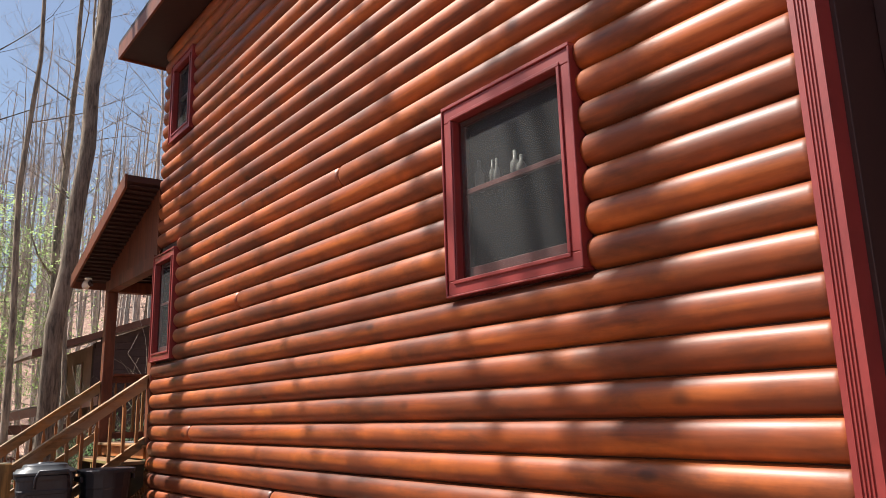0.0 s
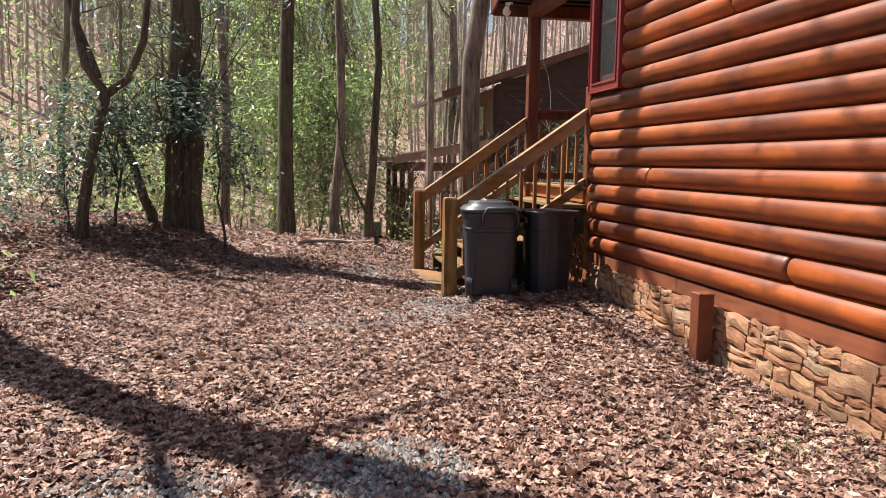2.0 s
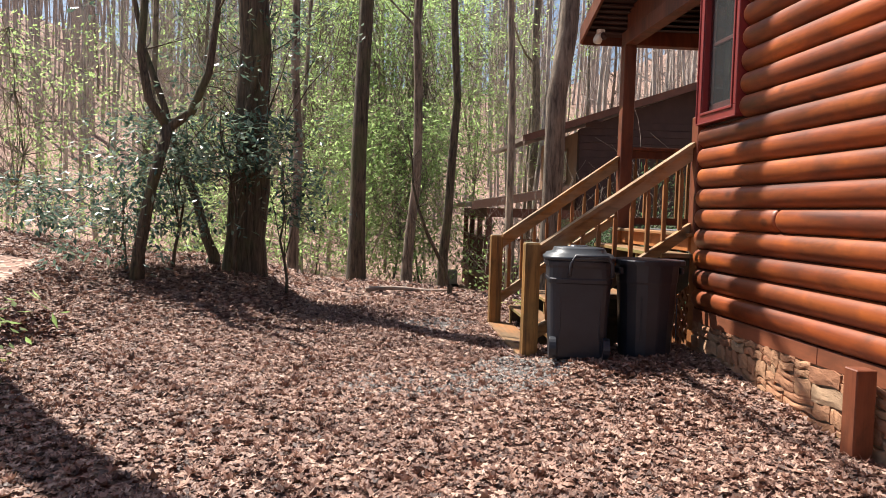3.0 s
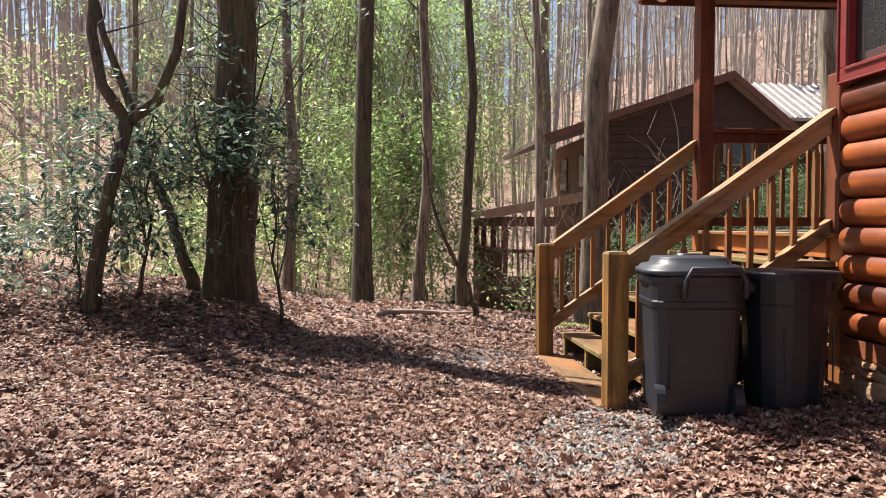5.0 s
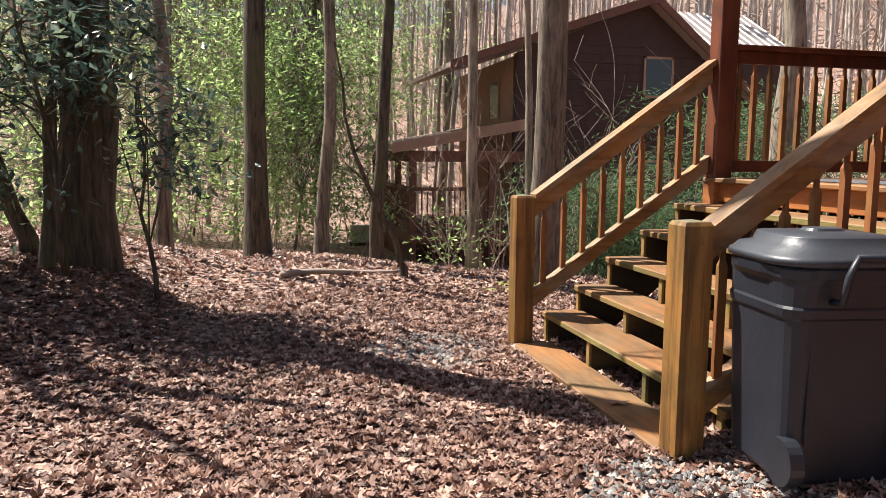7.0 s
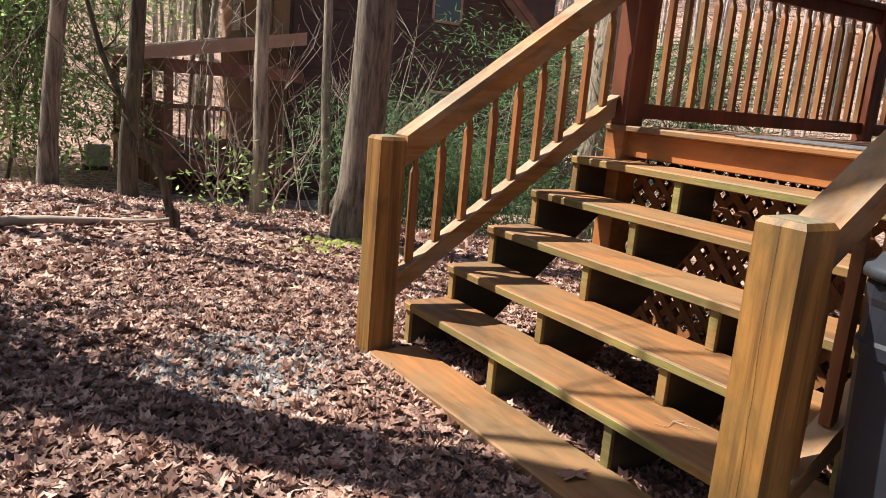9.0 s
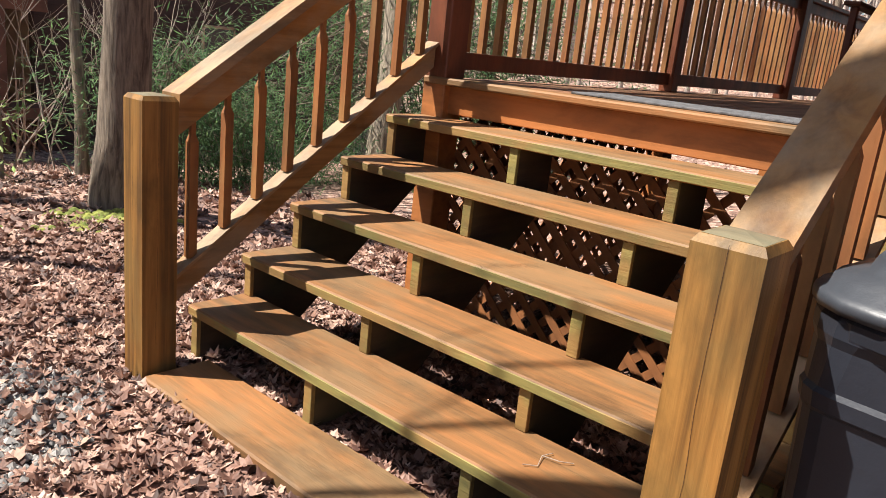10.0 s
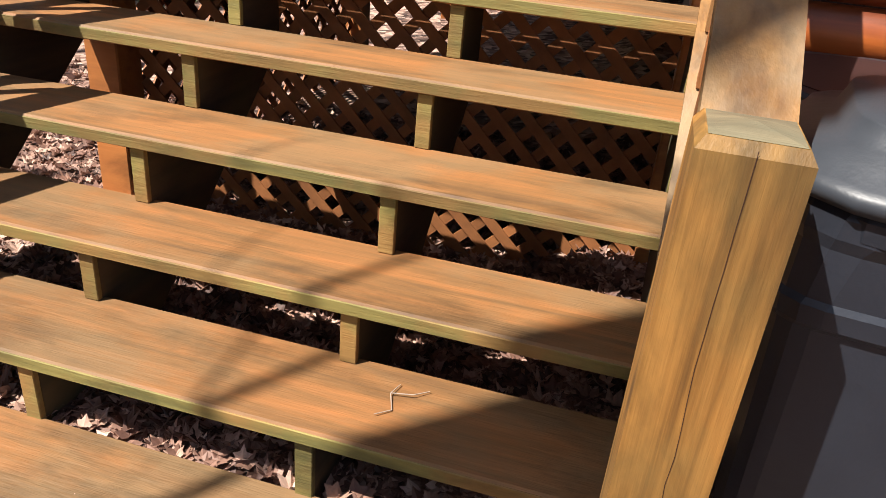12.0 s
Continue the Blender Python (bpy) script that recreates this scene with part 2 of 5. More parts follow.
# ---- builders ----
class Geo:
    """Collects points and faces for one mesh."""

    def __init__(self):
        self.v, self.f = [], []

    def add(self, vs, fs):
        k = len(self.v)
        self.v.extend(vs)
        self.f.extend([tuple(i + k for i in q) for q in fs])
        return self

    def box(self, x0, y0, z0, x1, y1, z1, c=0.004):
        """A box whose edges are chamfered by c."""
        lo, hi = (x0, y0, z0), (x1, y1, z1)
        c = min(c, 0.3 * min(b - a for a, b in zip(lo, hi)))
        vs, ix = [], {}
        for sx in (0, 1):
            for sy in (0, 1):
                for sz in (0, 1):
                    s = (sx, sy, sz)
                    for a in range(3):
                        p = [(hi[k] if s[k] else lo[k]) + (0 if k == a else (-c if s[k] else c)) for k in range(3)]
                        ix[(s, a)] = len(vs)
                        vs.append(tuple(p))
        fs = []
        for a in range(3):
            b, d = (a + 1) % 3, (a + 2) % 3
            for side in (0, 1):
                q = []
                for u, w in ((0, 0), (1, 0), (1, 1), (0, 1)):
                    s = [0, 0, 0]
                    s[a], s[b], s[d] = side, u, w
                    q.append(ix[(tuple(s), a)])
                fs.append(tuple(q if side else q[::-1]))
            for sb in (0, 1):
                for sd in (0, 1):
                    e = []
                    for sa in (0, 1):
                        s = [0, 0, 0]
                        s[a], s[b], s[d] = sa, sb, sd
                        e.append((ix[(tuple(s), b)], ix[(tuple(s), d)]))
                    q = (e[0][0], e[1][0], e[1][1], e[0][1])
                    fs.append(q if sb == sd else q[::-1])
        for s in itertools.product((0, 1), repeat=3):
            q = tuple(ix[(s, a)] for a in range(3))
            fs.append(q if sum(s) % 2 else q[::-1])
        return self.add(vs, fs)

    def tube(self, pts, radii, n=8, squash=None, cap=True):
        vs, fs = [], []
        pts = [Vector(p) for p in pts]
        ref = None
        for i, p in enumerate(pts):
            d = (pts[min(i + 1, len(pts) - 1)] - pts[max(i - 1, 0)]).normalized()
            if ref is None:
                ref = Vector((1, 0, 0)) if abs(d.x) < 0.8 else Vector((0, 1, 0))
            u = (ref - d * ref.dot(d)).normalized()
            w = d.cross(u)
            ref = u
            for k in range(n):
                a = 2 * math.pi * k / n
                rr = radii[i] * (squash[k % len(squash)] if squash else 1)
                vs.append(tuple(p + u * (math.cos(a) * rr) + w * (math.sin(a) * rr)))
        for i in range(len(pts) - 1):
            for k in range(n):
                a, b = i * n + k, i * n + (k + 1) % n
                fs.append((a, b, b + n, a + n))
        if cap:
            fs.append(tuple(range(n))[::-1])
            fs.append(tuple((len(pts) - 1) * n + k for k in range(n)))
        return self.add(vs, fs)

    def prism(self, poly, axis, lo, hi):
        """A closed outline in the two other axes (in x, y, z order), drawn out along axis."""
        vs = []
        for h in (lo, hi):
            for p in poly:
                q = list(p)
                q.insert(axis, h)
                vs.append(tuple(q))
        n = len(poly)
        fs = [tuple(range(n))[::-1], tuple(range(n, 2 * n))]
        fs += [(k, (k + 1) % n, n + (k + 1) % n, n + k) for k in range(n)]
        return self.add(vs, fs)

    def mesh(self, name, m, smooth=False):
        me = bpy.data.meshes.new(name)
        me.from_pydata(self.v, [], self.f)
        me.materials.append(m)
        if smooth:
            me.shade_smooth()
        me.validate()
        return me


def fix(me):
    bm = bmesh.new()
    bm.from_mesh(me)
    bmesh.ops.recalc_face_normals(bm, faces=bm.faces)
    bm.to_mesh(me)
    bm.free()
    return me


def part(name, geo, m, parent=None, label="", at=(0, 0, 0), smooth=False, kind="", recalc=True):
    me = geo.mesh(name, m, smooth) if isinstance(geo, Geo) else geo
    if recalc and isinstance(geo, Geo) and len(me.polygons) < 3000:
        fix(me)
    ob = new(name, me)
    ob.location = at
    ob.parent = parent
    return tagged(ob, label, kind=kind)


def thing(name, label, category, at=(0, 0, 0), group="", kind=""):
    ob = new(name)
    ob.empty_display_size = 0.1
    ob.location = at
    return tagged(ob, label, category, group, kind)


# ---- ground ----
def smooth(a, b, x):
    t = min(1.0, max(0.0, (x - a) / (b - a)))
    return t * t * (3 - 2 * t)


def height(x, y):
    z = 0.06 * smooth(5, 1, y)
    z += 0.10 * smooth(-0.8, -3.0, x) * smooth(2, 6, y) + 0.55 * smooth(-3.2, -9, x)
    z += 0.30 * smooth(-2.75, -3.25, x + 0.25 * math.sin(y * 2.1)) * smooth(3.6, 5.2, y) * smooth(8.6, 7.4, y)
    edge = 12.0 + 1.9 * smooth(1.8, -0.5, x) + 1.5 * smooth(-1.0, -4.0, x)
    z -= 0.90 * smooth(edge, edge + 9, y) + 0.35 * smooth(1, 6, x) * smooth(9, 13, y) - 0.12 * smooth(-1.2, -3.0, x) * smooth(9, 13, y)
    z -= 0.5 * smooth(20, 28, y) * smooth(6, -3, x)
    z += 0.06 * smooth(0.7, 1.3, x) * smooth(5.2, 6.2, y) * smooth(8.2, 7.6, y)
    z += 0.30 * smooth(-0.7, -1.9, x) * smooth(8.3, 11, y) * smooth(16, 12.5, y)
    z += 19.0 * smooth(27, 110, y) + 12 * smooth(14, 60, x) * smooth(0, 40, y) + 9 * smooth(-16, -60, x)
    z += 0.09 * smooth(1.25, 1.5, x) * smooth(6.0, 6.7, y) * smooth(7.9, 7.5, y)
    z += 0.05 * noise.noise((x * 0.5, y * 0.5, 3.1)) + 0.022 * noise.noise((x * 2.1, y * 2.1, 1.0))
    return z


def grid_axis(lo, near_lo, near_hi, hi, fine):
    a = [near_lo + fine * k for k in range(int((near_hi - near_lo) / fine) + 1)]
    step, v = fine, a[-1]
    while v < hi:
        step *= 1.16
        v += step
        a.append(v)
    step, v = fine, near_lo
    while v > lo:
        step *= 1.16
        v -= step
        a.insert(0, v)
    return a


def build_ground():
    xs, ys = grid_axis(-900, -6, 6, 900, 0.14), grid_axis(-900, -3, 17, 900, 0.14)
    g = Geo()
    g.v = [(x, y, height(x, y)) for y in ys for x in xs]
    w = len(xs)
    g.f = [(j * w + i, j * w + i + 1, (j + 1) * w + i + 1, (j + 1) * w + i) for j in range(len(ys) - 1) for i in range(w - 1)]
    ob = part("ground", g, GROUND, None, smooth=True, kind="structure")
    tagged(ob, "forest floor under brown fallen leaves", "ground")


build_ground()

# ---- house ----
WX, Y0, Y1, Z0, CO, NC = 2.72, -0.69, 7.33, 0.532, 0.1765, 32
ZT = Z0 + CO * NC
HX = 11.0
WINS = [("near", 0.47, 1.535, 2.137, 3.31), ("far", 6.60, 7.33, 2.15, 3.40), ("upper", 6.28, 7.0, 4.79, 5.80)]
west = tagged(part("wall_west", Geo().box(WX + 0.03, Y0, 0.42, WX + 0.10, 0.56, ZT, 0), DARKTRIM, kind="structure"), "log-sided cabin wall, orange-brown stain, on a stone base", "wall")


def wall_core():
    g = Geo()
    a, b = WX + 0.025, WX + 0.16
    cuts = sorted(WINS, key=lambda w: w[1])
    n = cuts[0]
    g.box(a, Y0, 0.0, b, n[1], ZT, 0)
    g.box(a, n[1], 0.0, b, n[2], n[3], 0)
    g.box(a, n[1], n[4], b, n[2], ZT, 0)
    u, f = WINS[2], WINS[1]
    g.box(a, n[2], 0.0, b, u[1], ZT, 0)
    g.box(a, u[1], 0.0, b, Y1, f[3], 0)
    g.box(a, u[1], f[3], b, f[1], u[3], 0)
    g.box(a, f[1], f[4], b, Y1, u[3], 0)
    g.box(a, u[1], u[4], b, Y1, ZT, 0)
    g.box(a, u[2], u[3], b, Y1, u[4], 0)
    return g


west.data = fix(wall_core().mesh("wall_west", DARKTRIM))


def log(y0, y1, rng, end0=False, end1=False):
    """One half-log course along y, its seam at z 0, bulging to -x."""
    prof = [(0.028, 0.0), (0.004, 0.006), (-0.020, 0.026), (-0.040, 0.056), (-0.047, 0.09), (-0.043, 0.122), (-0.028, 0.150), (-0.004, 0.168), (0.028, 0.174)]
    n = max(2, int((y1 - y0) / 0.5))
    ys = [(y0 + (y1 - y0) * k / n, 1.0, 0) for k in range(n + 1)]
    if end1:
        ys = ys[:-1] + [(y1 - 0.05, 1, 0), (y1 - 0.018, 0.86, 0), (y1, 0.55, 0)]
    if end0:
        ys = [(y0, 0.72, 0), (y0 + 0.012, 0.93, 0), (y0 + 0.035, 1, 0)] + ys[1:]
    g = Geo()
    m = len(prof)
    for y, s, _ in ys:
        wob = rng.uniform(-0.0012, 0.0012)
        for x, z in prof:
            g.v.append((0.028 + (x - 0.028) * s + (wob if x < 0 else 0), y, 0.088 + (z - 0.088) * (0.35 + 0.65 * s)))
    for j in range(len(ys) - 1):
        for k in range(m - 1):
            a = j * m + k
            g.f.append((a, a + 1, a + m + 1, a + m))
    g.f.append(tuple(range(m)))
    g.f.append(tuple(range((len(ys) - 1) * m, len(ys) * m))[::-1])
    return g


def logs_west():
    rng = random.Random(4)
    for k in range(NC):
        z = Z0 + CO * k
        spans = [(Y0 + 0.0, Y1 + 0.02)]
        for _, a, b, lo, hi in WINS:
            if z + 0.15 > lo and z + 0.03 < hi:
                nxt = []
                for s0, s1 in spans:
                    if b <= s0 or a >= s1:
                        nxt.append((s0, s1))
                    else:
                        if a - s0 > 0.06:
                            nxt.append((s0, a))
                        if s1 - b > 0.06:
                            nxt.append((b, s1))
                spans = nxt
        joints = {1: 4.01, 4: 5.97, 11: 4.8, 15: 2.9}
        if k in joints:
            j = joints[k]
            spans = [q for s0, s1 in spans for q in ([(s0, j - 0.0015), (j + 0.0015, s1)] if s0 < j < s1 else [(s0, s1)])]
        for s0, s1 in spans:
            ob = part("log", log(s0, s1, rng, True, True), LOG, west, at=(WX, 0, z), smooth=True)
            ob.rotation_euler = (0, 0, 0)


logs_west()
tagged(west, kind="structure")
part("sill_board", Geo().box(WX - 0.012, Y0, 0.415, WX + 0.025, 2.05, 0.530, 0.004).box(WX - 0.012, 2.053, 0.415, WX + 0.025, 5.4, 0.530, 0.004).box(WX - 0.012, 5.403, 0.415, WX + 0.025, Y1, 0.530, 0.004), SILL, west, "reddish-brown stained sill board")

front = tagged(part("wall_north", Geo().box(WX + 0.16, Y1 - 0.13, 0.0, HX, Y1 - 0.02, ZT, 0), DARKTRIM, kind="structure"), "log-sided cabin wall facing the porch", "wall")


def logs_front():
    rng = random.Random(8)
    for k in range(NC):
        g = log(0, HX - WX, rng, True, True)
        g.v = [(WX + y, Y1 - 0.02 - (x - 0.028), z) for x, y, z in g.v]
        part("log", g, LOGX, front, at=(0, 0, Z0 + CO * k), smooth=True)


logs_front()
tagged(part("wall_south", Geo().box(WX + 0.16, Y0, 0.0, HX, Y0 + 0.1, ZT, 0), SIDING, kind="structure"), "plain cabin end wall", "wall")
tagged(part("wall_east", Geo().box(HX - 0.1, Y0 + 0.1, 0.0, HX, Y1 - 0.14, ZT, 0), SIDING, kind="structure"), "plain cabin back wall", "wall")
tagged(part("floor", Geo().box(WX + 0.16, Y0 + 0.1, 1.05, HX - 0.1, Y1 - 0.14, 1.19, 0).box(WX + 0.16, Y0 + 0.1, 3.78, HX - 0.1, Y1 - 0.14, 3.9, 0), SIDING, kind="structure"), "cabin floors behind the windows", "floor")


def corner_board():
    g = Geo()
    x0 = WX - 0.075
    y0, y1 = Y0 - 0.105, Y0
    outline = [(WX + 0.05, y1 - 0.001), (x0, y1 - 0.001)]
    for k in range(4):
        yc = y1 - 0.030 - k * 0.014
        outline += [(x0, yc + 0.004), (x0 + 0.006, yc + 0.002), (x0 + 0.006, yc - 0.002), (x0, yc - 0.004)]
    outline += [(x0, y0), (WX + 0.05, y0)]
    g.prism(outline, 2, 0.2, ZT)
    part("corner_trim", g, TRIM, west, "fluted dark-red corner board")
    g = Geo().box(WX + 0.05, Y0 - 0.125, 0.0, WX + 0.5, Y0 - 0.06, ZT, 0.003).box(WX + 0.42, Y0 - 1.9, 0.0, WX + 0.5, Y0 - 0.126, ZT, 0.003)
    for k in range(5):
        yy = Y0 - 0.34 - 0.3 * k
        g.box(WX + 0.395, yy - 0.03, 0.1, WX + 0.419, yy, ZT, 0.003)
    tagged(part("wall_annex", g, DARKTRIM, None, kind="structure"), "dark brown board-and-batten wall in shade", "wall")


corner_board()


def window(name, y0, y1, z0, z1, number):
    w = thing(name, "double-hung window in a dark-red painted frame with insect screen", "window", (WX, y0, z0), kind="structure")
    W, H = y1 - y0, z1 - z0
    t = 0.085
    g = Geo()
    for (a, b, c, d) in ((0, 0, W, t), (0, H - t, W, H), (0, t, t, H - t), (W - t, t, W, H - t)):
        g.box(-0.055, a, b, 0.03, c, d, 0.005)
    part("window_frame", g, TRIM, w)
    g = Geo()
    for (a, b, c, d) in ((-0.012, -0.012, W + 0.012, 0.0), (-0.012, H, W + 0.012, H + 0.022), (-0.014, 0, 0, H), (W, 0, W + 0.014, H)):
        g.box(-0.066, a, b, 0.02, c, d, 0.003)
    for (a, b, c, d) in ((t - 0.022, t - 0.022, W - t + 0.022, t), (t - 0.022, H - t, W - t + 0.022, H - t + 0.022), (t - 0.022, t, t, H - t), (W - t, t, W - t + 0.022, H - t)):
        g.box(-0.066, a, b, -0.056, c, d, 0.003)
    part("window_trim", g, TRIM, w)
    s = 0.035
    g = Geo()
    for (a, b, c, d) in ((t, t, W - t, t + 0.075), (t, H - t - s, W - t, H - t), (t, t + 0.075, t + s, H - t - s), (W - t - s, t + 0.075, W - t, H - t - s)):
        g.box(0.012, a, b, 0.05, c, d, 0.003)
    part("sash", g, plain("sash_brown_" + str(number), (0.14, 0.045, 0.04), 0.5), w)
    part("meeting_rail", Geo().box(0.008, t + s, H * 0.52, 0.05, W - t - s, H * 0.52 + 0.032, 0.003), bpy.data.materials["sash_brown_" + str(number)], w)
    p = part("pane", Geo().add([(0.03, t + s, t + s), (0.03, W - t - s, t + s), (0.03, W - t - s, H - t - s), (0.03, t + s, H - t - s)], [(0, 1, 2, 3)]), PANE, w)
    p.visible_shadow = False
    q = part("insect_screen", Geo().add([(-0.002, t, t), (-0.002, W - t, t), (-0.002, W - t, H - t), (-0.002, t, H - t)], [(0, 1, 2, 3)]), SCREEN, w)
    q.visible_shadow = False
    return w


PANE, _ns, _ln, _b = mat("dark_window_pane")
_b.inputs["Base Color"].default_value = (0.02, 0.022, 0.024, 1)
_b.inputs["Roughness"].default_value, _b.inputs["Alpha"].default_value = 0.04, 0.55
for k, (nm, a, b, lo, hi) in enumerate(WINS):
    window("window_" + str(k + 1), a, b, lo, hi, k + 1)

def bottle(y, z, h, r):
    b = thing("bottle", "pale slim glass bottle standing inside behind the window screen", "bottle", (WX + 0.075, y, z), "bottles in the window")
    part("body", Geo().tube([(0, 0, 0), (0, 0, h * 0.55), (0, 0, h * 0.7), (0, 0, h)], [r, r, r * 0.4, r * 0.35], 10), PALE, b, smooth=True)


PALE = plain("pale_glass", (0.55, 0.56, 0.52), 0.3)
for y, h, r in ((1.36, 0.20, 0.028), (1.24, 0.17, 0.018), (1.20, 0.17, 0.018), (1.04, 0.17, 0.03), (0.99, 0.13, 0.028)):
    bottle(y, 2.766, h, r)

# ---- stone base ----
tagged(part("foundation", Geo().box(WX + 0.005, Y0, -0.3, WX + 0.0245, Y1, 0.414, 0), plain("mortar", (0.22, 0.16, 0.11), 0.95), west), "")


def box_piece(w, h, d, rng):
    g = Geo()
    nx, nz = 4, 3
    for j in range(nz + 1):
        for i in range(nx + 1):
            e = (i in (0, nx)) or (j in (0, nz))
            y = w * i / nx + rng.uniform(-0.009, 0.009)
            z = h * j / nz + rng.uniform(-0.006, 0.006) + 0.012 * math.sin(i * 1.3 + w * 40)
            g.v.append((-d * (0.72 if e else rng.uniform(0.8, 1.1)), y, z))
    k = len(g.v)
    for j in range(nz):
        for i in range(nx):
            a = j * (nx + 1) + i
            g.f.append((a, a + nx + 1, a + nx + 2, a + 1))
    ring = [i for i in range(nx + 1)] + [(j * (nx + 1) + nx) for j in range(1, nz + 1)] + [nz * (nx + 1) + i for i in range(nx - 1, -1, -1)] + [j * (nx + 1) for j in range(nz - 1, 0, -1)]
    for r in ring:
        g.v.append((0.02, g.v[r][1], g.v[r][2]))
    n = len(ring)
    for q in range(n):
        g.f.append((ring[q], ring[(q + 1) % n], k + (q + 1) % n, k + q))
    return g


# ---- stairs ----
TX, RISE, SY0, SY1 = [1.435, 1.675, 1.910, 2.170, 2.432], [0.250, 0.428, 0.624, 0.816, 1.006], 7.40, 9.58
DZ = 1.19
stairs = thing("staircase", "open wooden porch staircase with weathered orange-brown treads over leaf litter", "stairs", (1.2, 8.5, 0))


def rel(g, o):
    g.v = [(x - o[0], y - o[1], z - o[2]) for x, y, z in g.v]
    return g


def board(x0, y0, z0, x1, y1, z1, axis, rng, c=0.006):
    """A long board, faintly bowed along its length."""
    g = Geo()
    lo, hi = (x0, y0, z0), (x1, y1, z1)
    n = 6
    g.box(x0, y0, z0, x1, y1, z1, c)
    return g


rs = random.Random(5)
SO = (1.2, 8.5, 0)
for k in range(5):
    part("tread", rel(board(TX[k], SY0 + rs.uniform(-0.006, 0.006), RISE[k] - 0.040, TX[k] + 0.285, SY1 + rs.uniform(-0.008, 0.008), RISE[k], 1, rs), SO), TREAD, stairs)
    part("tread_nosing", rel(Geo().box(TX[k] - 0.0025, SY0 + 0.01, RISE[k] - 0.037, TX[k] + 0.003, SY1 - 0.012, RISE[k] - 0.005, 0.002), SO), TREADEDGE, stairs, "greenish weathered front edge")
part("tread", rel(Geo().box(1.185, 7.52, -0.02, 1.46, 9.455, 0.055, 0.007), SO), TREAD, stairs, "base board lying on the ground")


def stringer(y):
    pts = [(TX[0] + 0.03, -0.03)]
    for k in range(5):
        pts += [(TX[k] + 0.03, RISE[k] - 0.042)]
        if k < 4:
            pts += [(TX[k + 1] + 0.03, RISE[k] - 0.042)]
    pts += [(2.70, RISE[4] - 0.042), (2.70, 0.72)]
    low = [(2.70, 0.72), (TX[0] + 0.36, -0.03)]
    pts = pts[:-1] + low
    g = Geo()
    g.prism(pts, 1, y - 0.02, y + 0.02)
    return g


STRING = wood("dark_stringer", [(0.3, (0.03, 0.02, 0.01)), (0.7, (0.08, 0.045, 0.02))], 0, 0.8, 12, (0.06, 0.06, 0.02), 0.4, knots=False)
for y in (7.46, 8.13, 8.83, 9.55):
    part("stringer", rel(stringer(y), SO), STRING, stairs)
    for k in range(5):
        z0 = -0.02 if k == 0 else RISE[k - 1] + 0.001
        part("riser_cleat", rel(Geo().box(TX[k] + 0.012, y - 0.021, z0, TX[k] + 0.0295, y + 0.021, RISE[k] - 0.041, 0.002), SO), TREADEDGE, stairs, "greenish sawn end of stringer")


def post(y0, y1, name, zb):
    p = thing("newel_post", "thick square cracked pine newel post at the foot of the stairs", "post", (1.262, (y0 + y1) / 2, zb), "newel posts of the stairs")
    h = 1.07 - zb
    g = Geo()
    a = (y1 - y0) / 2
    ring = lambda s, z: [(-s, -s, z), (s, -s, z), (s, s, z), (-s, s, z)]
    vs = ring(a, -0.05) + ring(a, h - 0.018) + ring(a - 0.010, h - 0.002)
    fs = []
    for L in (0, 4):
        fs += [(L + k, L + (k + 1) % 4, L + 4 + (k + 1) % 4, L + 4 + k) for k in range(4)]
    fs += [(3, 2, 1, 0), (8, 9, 10, 11)]
    g.add(vs, fs)
    part("shaft", g, POST, p)
    b = a - 0.003
    part("end_grain", Geo().add(ring(b - 0.009, h - 0.0015) + [(0, 0, h + 0.007)], [(0, 1, 4), (1, 2, 4), (2, 3, 4), (3, 0, 4), (3, 2, 1, 0)]), ENDG, p, "weathered grey-green end grain")
    rng = random.Random(int(y0 * 10))
    for face in (0, 1):
        crack = Geo()
        zz, off = h - 0.01, rng.uniform(-0.01, 0.02)
        pts = []
        while zz > 0.12 * h:
            pts.append((zz, off))
            off += rng.uniform(-0.004, 0.004)
            zz -= 0.05
        for (z1_, o1), (z2_, o2) in zip(pts, pts[1:]):
            wv = 0.0003 if face else 0.0004
            if face == 0:
                crack.add([(-a - 0.0008, o1 - wv, z1_), (-a - 0.0008, o1 + wv, z1_), (-a - 0.0008, o2 + wv, z2_), (-a - 0.0008, o2 - wv, z2_)], [(0, 1, 2, 3)])
            else:
                crack.add([(o1 - wv, -a - 0.0008, z1_), (o1 + wv, -a - 0.0008, z1_), (o2 + wv, -a - 0.0008, z2_), (o2 - wv, -a - 0.0008, z2_)], [(0, 1, 2, 3)])
        part("crack", crack, DARKTRIM, p, "dark drying crack")
    return p


post(7.392, 7.526, "near", 0.0)
post(9.478, 9.612, "far", 0.0)


